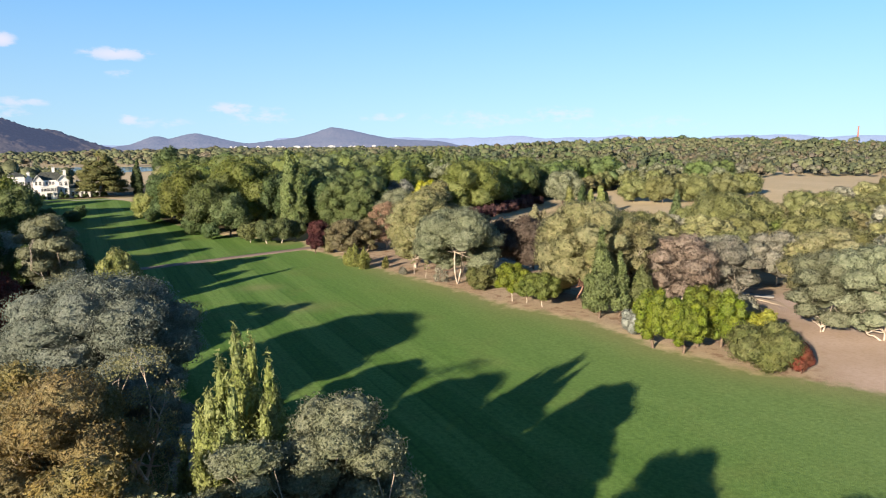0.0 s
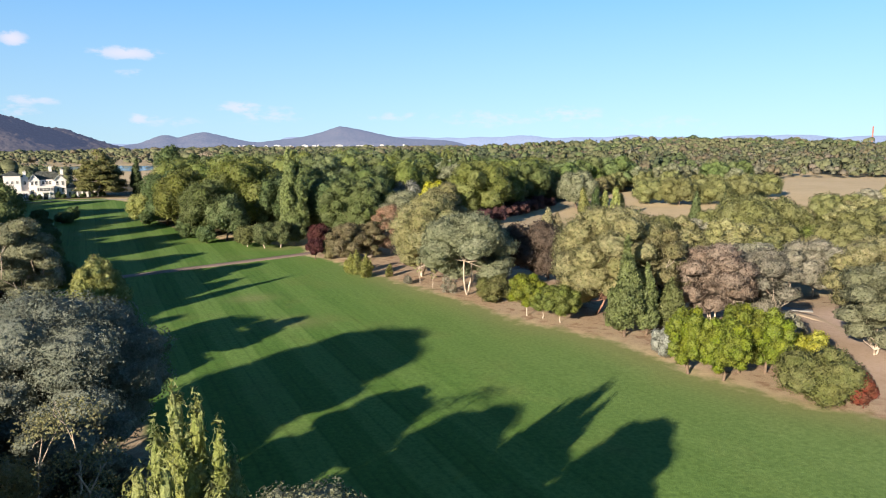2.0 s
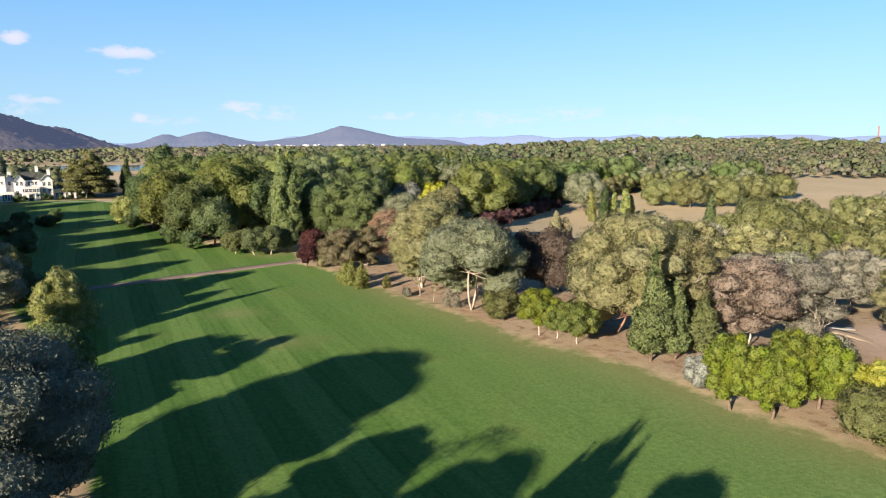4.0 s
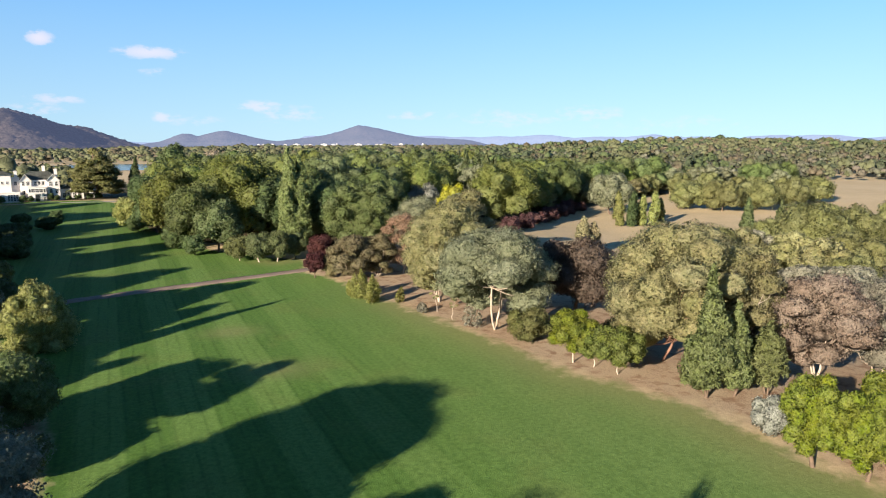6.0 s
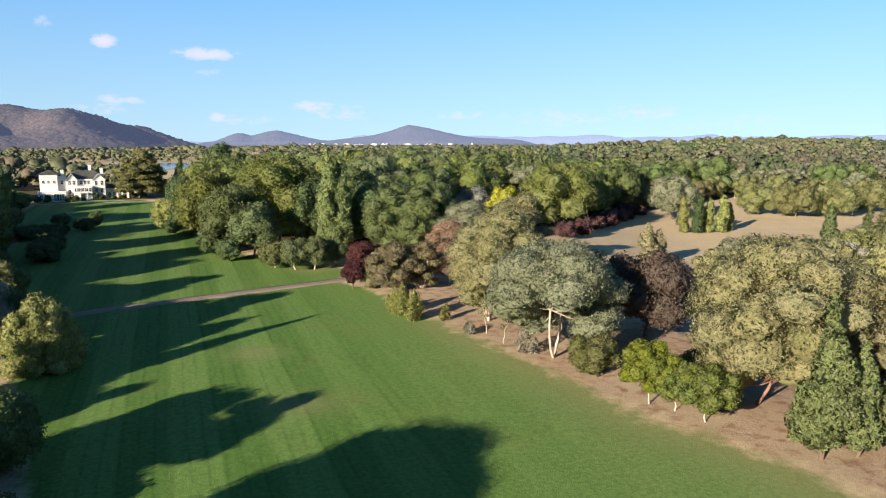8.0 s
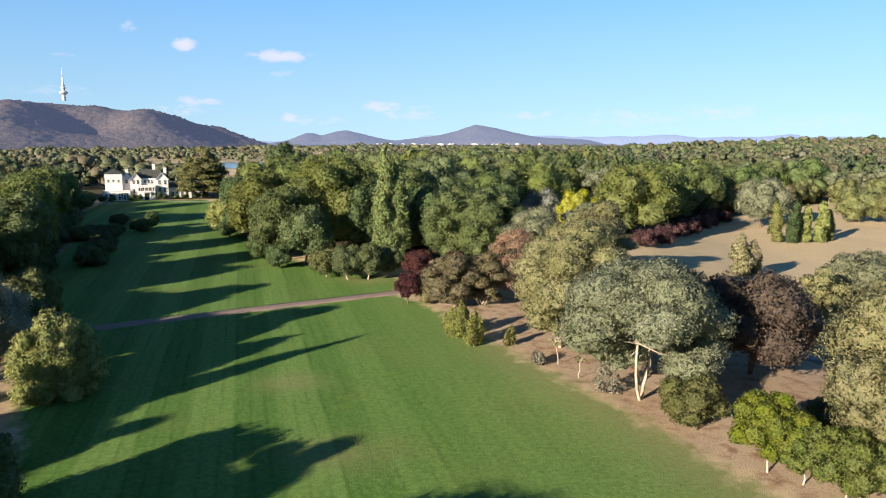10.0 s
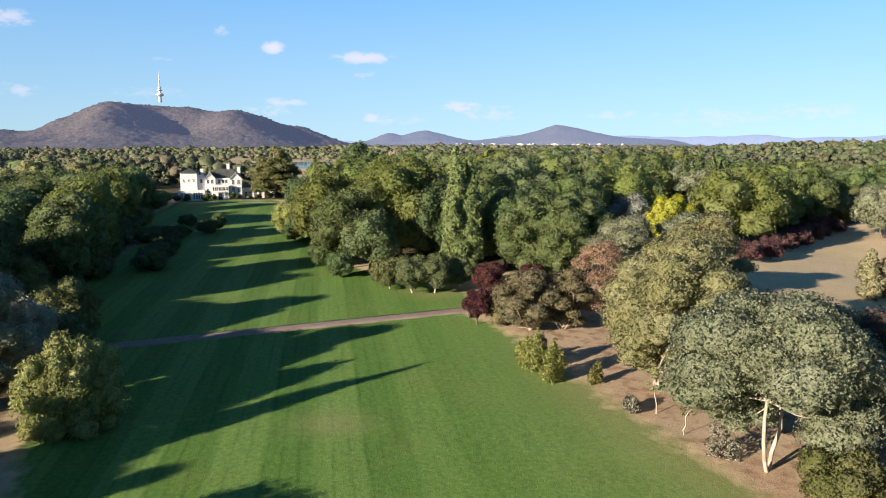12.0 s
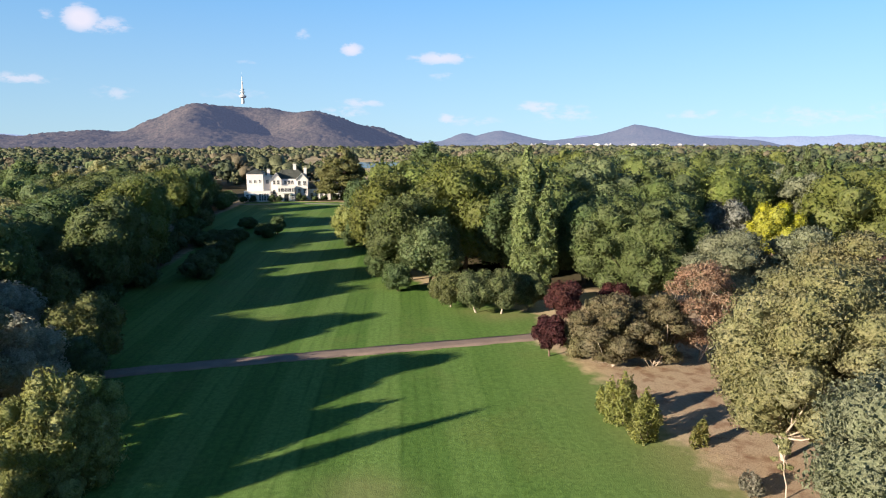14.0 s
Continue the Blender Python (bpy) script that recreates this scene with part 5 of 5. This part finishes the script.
far_wood("woodland", "woodland at the edge of the plain", FAR_OLIVE, [(-1300, 1750), (1900, 1600), (3000, 2400), (1800, 3400), (-500, 3600)], 50, rng, 14, 5, broad=3.0)

# ---- the white house at the head of the lawn ----
CREAM = plain_material("cream_render", (0.722, 0.672, 0.638), (0.672, 0.613, 0.571), 0.7, 0.85, 0.2, 0, 0.01)
WHITE = plain_material("white_paint", (0.689, 0.672, 0.647), (0.638, 0.622, 0.588), 1.5, 0.6, 0.35)
SLATE = plain_material("slate_roof", (0.160, 0.164, 0.147), (0.109, 0.118, 0.105), 1.2, 0.7, 0.3, 0, 0.03)
n = Nodes("window_glass")
GLASS = n.done((0.02, 0.024, 0.03), 0.06, 0.6)
STONE = plain_material("grey_stone", (0.302, 0.286, 0.260), (0.235, 0.218, 0.202), 1.0, 0.9, 0.2, 0, 0.02)

house = thing("white_house", "large white rendered mansion with gables, slate roofs and tall chimneys", "house", -133.5, 268.0, None, 25.0)


def wall_block(x0, x1, y0, y1, z0, z1, name="wall"):
    return part(name, one_box(x0, x1, y0, y1, z0, z1, bevel=0.04), CREAM, house)


def window(x, z, w, h, y, parent, bars=2, rows=2):
    """A sash window in a wall that faces the lawn: glass set back between frame, sill and bars."""
    frame_bm = bmesh.new()
    for a, b, c, d in ((-w / 2 - 0.1, -w / 2, 0, h), (w / 2, w / 2 + 0.1, 0, h), (-w / 2 - 0.1, w / 2 + 0.1, h, h + 0.12)):
        box(frame_bm, x + a, x + b, y - 0.10, y + 0.02, z + c, z + d)
    for k in range(1, bars):
        bx = x - w / 2 + w * k / bars
        box(frame_bm, bx - 0.03, bx + 0.03, y - 0.07, y + 0.02, z, z + h)
    for k in range(1, rows):
        bz = z + h * k / rows
        box(frame_bm, x - w / 2, x + w / 2, y - 0.068, y + 0.02, bz - 0.03, bz + 0.03)
    ob = part("window", frame_bm, WHITE, parent)
    part("pane", one_box(x - w / 2, x + w / 2, y - 0.05, y + 0.03, z, z + h), GLASS, ob, "dark reflecting window glass")
    part("sill", one_box(x - w / 2 - 0.18, x + w / 2 + 0.18, y - 0.2, y + 0.02, z - 0.12, z - 0.004, bevel=0.02), WHITE, ob)
    return ob


def roof(points, faces, name="roof", material=None):
    bm = bmesh.new()
    vs = [bm.verts.new(p) for p in points]
    for f in faces:
        bm.faces.new([vs[i] for i in f])
    bmesh.ops.solidify(bm, geom=bm.faces[:], thickness=0.18)
    return part(name, bm, material or SLATE, house)


def hip_roof(x0, x1, y0, y1, z, rise, over=0.45, ridge=0.0):
    x0, x1, y0, y1 = x0 - over, x1 + over, y0 - over, y1 + over
    run = min((y1 - y0) / 2, (x1 - x0) / 2)
    ym = (y0 + y1) / 2
    roof([(x0, y0, z), (x1, y0, z), (x1, y1, z), (x0, y1, z), (x0 + run, ym, z + rise), (x1 - run + 0.01, ym, z + rise)],
         [(0, 1, 5, 4), (1, 2, 5), (2, 3, 4, 5), (3, 0, 4)])


def gable(x0, x1, y0, y1, z, rise, over=0.4):
    """A gabled wing whose pointed end wall faces the lawn."""
    xm = (x0 + x1) / 2
    bm = bmesh.new()
    a = [bm.verts.new(p) for p in ((x0, y0, z), (x1, y0, z), (xm, y0, z + rise))]
    b = [bm.verts.new(p) for p in ((x0, y0 + 0.3, z), (x1, y0 + 0.3, z), (xm, y0 + 0.3, z + rise))]
    bm.faces.new(a)
    bm.faces.new(b[::-1])
    for i in range(3):
        bm.faces.new((a[i], b[i], b[(i + 1) % 3], a[(i + 1) % 3]))
    part("gable_wall", bm, CREAM, house)
    k = rise / (xm - x0)
    roof([(x0 - over, y0 - over, z - over * k), (xm, y0 - over, z + rise), (xm, y1, z + rise), (x0 - over, y1, z - over * k), (x1 + over, y0 - over, z - over * k), (x1 + over, y1, z - over * k)],
         [(0, 1, 2, 3), (1, 4, 5, 2)], "gable_roof")
    bm = bmesh.new()
    for s, xe in ((-1, x0), (1, x1)):
        vs = [bm.verts.new(p) for p in ((xe + s * over, y0 - over - 0.05, z - over * k - 0.3), (xm, y0 - over - 0.05, z + rise - 0.3), (xm, y0 - over - 0.05, z + rise + 0.06), (xe + s * over, y0 - over - 0.05, z - over * k + 0.06))]
        bm.faces.new(vs)
    bmesh.ops.solidify(bm, geom=bm.faces[:], thickness=0.08)
    part("bargeboard", bm, WHITE, house, "white painted bargeboard")


def chimney(x, y, z0, z1):
    ob = part("chimney", one_box(x - 0.55, x + 0.55, y - 0.45, y + 0.45, z0, z1, bevel=0.03), CREAM, house)
    part("cap", one_box(x - 0.68, x + 0.68, y - 0.58, y + 0.58, z1 + 0.004, z1 + 0.28, bevel=0.04), WHITE, ob)
    for dx in (-0.25, 0.25):
        pot = bmesh.new()
        bmesh.ops.create_cone(pot, cap_ends=True, segments=10, radius1=0.17, radius2=0.13, depth=0.5, matrix=Matrix.Translation((x + dx, y, z1 + 0.53)))
        part("chimney_pot", pot, STONE, ob)


wall_block(-13.6, -7.5, -1.0, 8.0, -0.6, 10.4)                      # tall block
hip_roof(-13.6, -7.5, -1.0, 8.0, 10.4, 1.7)
wall_block(-7.5, -4.7, 0.6, 8.0, -0.6, 9.2)                         # linking wall
part("parapet", one_box(-7.5, -4.7, 0.5, 0.9, 9.204, 9.55, bevel=0.03), WHITE, house)
wall_block(-4.7, -0.8, -0.6, 9.0, -0.6, 8.2)                        # gabled wing
wall_block(-0.8, 4.6, 0.4, 9.0, -0.6, 8.2)
wall_block(4.6, 9.0, -1.2, 9.0, -0.6, 8.2)
hip_roof(-4.7, 9.0, 1.6, 9.0, 8.2, 3.4)
gable(-4.7, -0.8, -0.6, 4.6, 8.2, 2.5)
gable(4.6, 9.0, -1.2, 4.6, 8.2, 2.3)
wall_block(-2.2, 4.2, -3.0, -0.6, -0.6, 5.4, "bay")                 # projecting bay with loggia
part("parapet", one_box(-2.4, 4.4, -3.2, -0.4, 5.404, 5.75, bevel=0.03), WHITE, house)
wall_block(-14.4, -4.8, -3.4, -1.0, -0.6, 3.6, "garden_room")
part("parapet", one_box(-14.5, -4.7, -3.5, -0.9, 3.604, 3.9, bevel=0.03), WHITE, house)
wall_block(9.0, 17.5, 0.4, 8.0, -0.6, 4.4, "low_wing")
hip_roof(9.3, 17.2, 0.8, 7.6, 4.4, 1.5)
wall_block(17.5, 24.0, 1.4, 7.0, -0.6, 3.2, "low_wing")
part("parapet", one_box(17.5, 24.1, 1.3, 7.0, 3.204, 3.5, bevel=0.03), WHITE, house)
chimney(-5.9, 4.0, 8.6, 11.4)
chimney(3.9, 5.6, 10.6, 13.3)
chimney(8.0, 3.0, 9.0, 12.0)
chimney(13.0, 4.5, 5.0, 7.2)
for wx in (-12.4, -10.6, -8.8):
    window(wx, 7.0, 0.62, 0.95, -1.0, house)
for wx in (-8.6, -7.7, -6.8, -5.9):
    window(wx, 0.4, 0.62, 2.5, -3.4, house, 2, 4)
window(-11.5, 0.6, 1.2, 2.0, -3.4, house, 2, 3)
window(-13.2, 0.6, 0.8, 2.0, -3.4, house, 2, 3)
window(-6.1, 6.4, 0.8, 1.4, 0.6, house)
for wx in (-3.5, -2.0):
    window(wx, 6.2, 0.8, 1.5, -0.6, house)
window(-3.6, 2.6, 0.9, 1.6, -0.6, house)
for wx in (0.6, 1.9, 3.2):
    window(wx, 6.3, 0.8, 1.3, 0.4, house)
for wx in (5.8, 7.8):
    window(wx, 5.9, 0.85, 1.6, -1.2, house)
    window(wx, 2.8, 0.9, 1.8, -1.2, house, 2, 3)
for wx in (-0.4, 0.95, 2.3):
    window(wx, 3.6, 1.15, 1.25, -3.0, house, 2, 2)
window(-1.55, 3.6, 0.6, 1.25, -3.0, house, 1, 2)
window(3.5, 3.6, 0.6, 1.25, -3.0, house, 1, 2)
for wx in (-1.4, 3.4):
    window(wx, 0.5, 0.8, 1.9, -3.0, house, 2, 3)
for wx in (10.4, 12.2, 14.0, 15.8):
    window(wx, 0.8, 1.0, 1.9, 0.4, house, 2, 3)
for wx in (19.0, 20.8, 22.6):
    window(wx, 0.6, 0.9, 1.8, 1.4, house, 2, 3)
door = part("door", one_box(0.2, 1.8, -3.12, -2.95, 0.02, 2.5, bevel=0.01), GLASS, house, "dark glazed garden door")
part("door_frame", box(box(one_box(0.05, 0.2, -3.2, -2.94, 0.0, 2.65), 1.8, 1.95, -3.2, -2.94, 0.0, 2.65), 0.05, 1.95, -3.2, -2.94, 2.654, 2.85), WHITE, door)
part("porch_roof", one_box(-0.6, 2.6, -4.6, -3.0, 3.0, 3.25, bevel=0.04), WHITE, house)
for px in (-0.45, 2.45):
    col = bmesh.new()
    bmesh.ops.create_cone(col, cap_ends=True, segments=12, radius1=0.17, radius2=0.14, depth=3.0, matrix=Matrix.Translation((px, -4.4, 1.496)))
    part("column", col, WHITE, house)
for k in range(3):
    part("step", one_box(-0.8 - 0.3 * k, 2.8 + 0.3 * k, -4.9 - 0.35 * k, -3.0, -0.6, -0.05 - 0.16 * k, bevel=0.02), STONE, house)
part("terrace", one_box(-16, 25, -7.5, 9.5, -1.2, -0.55, bevel=0.04), STONE, house)

HT = house.matrix_basis.copy()


def by_house(x, y):
    p = HT @ Vector((x, y, 0))
    return p.x, p.y


for k, (hx, hy, hh, hr) in enumerate(((-11.3, -4.8, 2.6, 1.5), (-3.9, -4.8, 2.9, 1.6), (-1.6, -5.2, 2.4, 1.3), (5.6, -3.0, 3.4, 1.2), (7.4, -3.2, 2.2, 1.3), (-14.6, -4.9, 2.4, 1.4), (11.5, -2.6, 1.8, 1.3), (15.0, -2.6, 1.9, 1.4), (19.5, -2.2, 2.0, 1.6), (22.5, -2.2, 2.2, 1.6))):
    shrub(*by_house(hx, hy), hh, hr, DARK_LEAF, 300 + k, "dark clipped bush against the white house", 500, 0.4, "clipped_bush", "bushes against the house", 5)

for k, (px, py, ph, pr) in enumerate(((-148.5, 253, 4.2, 3.8), (-143.5, 245, 4.6, 4.0), (-139.5, 237, 5.0, 4.0), (-153, 259, 4.0, 3.6))):
    shrub(px, py, ph, pr, OAK_LEAF, 490 + k, "green bush between the wood and the white house", 1200, 0.44)

# the cedar and its neighbours beside the house
rng = np.random.default_rng(311)
tiers, limbs = [], [bough((0, 0, -0.3), (0, 0, 19.5), 0.6, 0.12, rng, 0.02, 6)]
for k in range(11):
    u = (k + 0.5) / 11
    rad = 10.2 * (1 - u**1.9) ** 0.75 + 1.0
    for j in range(6 if u < 0.7 else 3):
        a = j * 1.047 + k * 0.7 + rng.normal() * 0.2
        d = rad * rng.uniform(0.5, 0.78) if u < 0.9 else 0.5
        tiers.append((math.cos(a) * d, math.sin(a) * d, 2.6 + 17.6 * u + rng.normal() * 0.4, rad * 0.36, rad * 0.36, 1.35))
        if j % 2 == 0:
            limbs.append(bough((0, 0, 2.0 + 17 * u), tiers[-1][:3], 0.16, 0.05, rng, 0.05, 4))
plant("cedar_tree", "huge dark olive cedar beside the white house", "tree", -113.5, 277.0, tiers, limbs, SHRUB_LEAF, BARK, rng, leaf=0.75, count=9000, sub=9, narrow=0.6, dense=0.6)
broadleaf(-97.0, 333.0, 23.0, 8.6, DARK_LEAF, 312, "tall dark conifer behind the wood", 0.04, 14, 4200, 0.8, "dark_tree")
gum(-80.0, 338.0, 19.0, 9.0, GUM_MAUVE, 313, "bare-looking brown gum behind the wood", 0.3, 12, 2400, 0.7, group="trees of the wood", open_=1.0)
column(-99.0, 282.0, 15.0, 2.8, DARK_LEAF, 314, "dark upright tree beside the cedar", 0.03, 2400, 0.6, "cypress_tree")
column(-122.5, 203.0, 9.0, 1.6, DARK_LEAF, 315, "dark upright cypress at the wood's edge", 0.0, 1400, 0.5, "cypress_tree", "", 1, 0.4)
for k, (px, py, ph, pr) in enumerate(((-93.5, 186, 3.4, 3.0), (-92.5, 190.5, 5.2, 2.2), (-98, 180, 2.6, 3.0), (-100.5, 176, 2.8, 3.4), (-95.5, 172, 2.4, 3.2), (-101, 170, 3.2, 3.4), (-88.5, 158, 3.2, 3.4), (-84, 148, 3.6, 3.8), (-80, 139, 3.6, 3.6), (-106, 198, 3.0, 2.6))):
    shrub(px, py, ph, pr, DARK_LEAF, 320 + k, "low dark clipped bush beside the fairway", 1500, 0.4, "clipped_bush", "low bushes beside the fairway", 7)

# ---- far buildings and masts ----
PALE_ROOF = plain_material("pale_roof", (0.521, 0.521, 0.529), (0.437, 0.437, 0.454), 0.3, 0.6, 0.3)
OFFICE = plain_material("office_wall", (0.484, 0.478, 0.485), (0.411, 0.405, 0.417), 0.02, 0.7, 0.3)
DARK_GLASS = plain_material("office_glass", (0.10, 0.12, 0.15), (0.16, 0.17, 0.19), 0.05, 0.3, 0.5)
rng = np.random.default_rng(41)
for k in range(19):
    az = -9.6 + 14.2 * (k + rng.uniform(0.0, 1.0)) / 19
    dist = rng.uniform(3900, 4150)
    bx, by = at_bearing(az, dist)
    wide, deep, tall = rng.uniform(8, 40), rng.uniform(10, 18), rng.uniform(7, 14) * (1.55 if k in (4, 9, 26) else 1)
    ob = thing("office_building", "pale office block of the far city", "building", bx, by, 0.0, -az + rng.uniform(-14, 14), "blocks of the far city")
    part("wall", one_box(-wide / 2, wide / 2, -deep / 2, deep / 2, 0, tall + 4, bevel=0.2), OFFICE, ob)
    part("roof", one_box(-wide * 0.2, wide * 0.2, -deep * 0.3, deep * 0.3, tall + 4.004, tall + 6.5, bevel=0.1), PALE_ROOF, ob)
    for z in np.arange(6.0, tall + 2.5, 3.6):
        part("window", one_box(-wide / 2 + 1.2, wide / 2 - 1.2, -deep / 2 - 0.12, -deep / 2 + 0.2, z, z + 1.5), DARK_GLASS, ob)

# the tower on the mountain
CONCRETE = plain_material("tower_concrete", (0.554, 0.546, 0.538), (0.470, 0.462, 0.462), 0.05, 0.8, 0.2)
tx, ty = at_bearing(-31.75, 3130)
tower = thing("telecom_tower", "tall slender white telecommunications tower with round platforms", "tower", tx, ty, 186.0)


def turned(profile, segments=20):
    bm = bmesh.new()
    rows = []
    for r, z in profile:
        rows.append([bm.verts.new((r * math.cos(2 * math.pi * k / segments), r * math.sin(2 * math.pi * k / segments), z)) for k in range(segments)])
    for a, b in zip(rows, rows[1:]):
        for k in range(segments):
            bm.faces.new((a[k], a[(k + 1) % segments], b[(k + 1) % segments], b[k]))
    bm.faces.new(rows[0][::-1])
    bm.faces.new(rows[-1])
    return bm


part("shaft", turned(((7.2, 0), (6.2, 30), (4.6, 62))), CONCRETE, tower)
part("pod", turned(((6, 22), (15, 27), (15.5, 33), (11, 36), (6, 38))), CONCRETE, tower, "round pod of pale concrete")
part("platform", turned(((5.5, 46), (10.5, 47), (10.5, 49.5), (5, 50))), CONCRETE, tower)
part("platform", turned(((4.8, 56), (8.4, 57), (8.4, 59), (4.4, 59.5))), CONCRETE, tower)
part("mast", turned(((3.2, 62), (2.6, 88), (1.5, 88.5), (1.2, 112), (0.5, 112.5), (0.4, 126))), WHITE, tower, "white steel mast")

# the brick stack on the wooded rise
BRICK = plain_material("red_brick", (0.353, 0.143, 0.109), (0.286, 0.109, 0.084), 0.2, 0.9, 0.2)
sx, sy = at_bearing(38.9, 1500)
stack = thing("brick_chimney", "tall red brick chimney stack above the wood", "chimney", sx - 4.6, sy - 55.8, None)
part("shaft", turned(((1.6, -2), (1.0, 38), (1.3, 38.2), (1.3, 40)), 12), BRICK, stack)

# small white buildings among the trees beyond the shaded wood
for k, (az, dist, wide, tall) in enumerate(((-46.6, 400, 13, 6.5), (-41.5, 520, 16, 5.5), (-50.5, 560, 18, 6.0))):
    bx, by = at_bearing(az, dist)
    ob = thing("white_cottage", "small white building with a pale roof among trees", "house", bx, by, None, -az + 20 * k, "white buildings among the trees")
    part("wall", one_box(-wide / 2, wide / 2, -4, 4, -0.3, tall, bevel=0.05), CREAM, ob)
    lid = bmesh.new()
    vs = [lid.verts.new(p) for p in ((-wide / 2 - 0.5, -4.5, tall), (wide / 2 + 0.5, -4.5, tall), (wide / 2 + 0.5, 4.5, tall), (-wide / 2 - 0.5, 4.5, tall), (-wide / 2 + 3, 0, tall + 2.4), (wide / 2 - 3, 0, tall + 2.4))]
    for f in ((0, 1, 5, 4), (1, 2, 5), (2, 3, 4, 5), (3, 0, 4)):
        lid.faces.new([vs[i] for i in f])
    bmesh.ops.solidify(lid, geom=lid.faces[:], thickness=0.2)
    part("roof", lid, PALE_ROOF, ob)
    for wx in (-0.3, 0.0, 0.3):
        part("window", one_box(wx * wide - 0.6, wx * wide + 0.6, -4.06, -3.9, 1.0, 2.4), GLASS, ob)
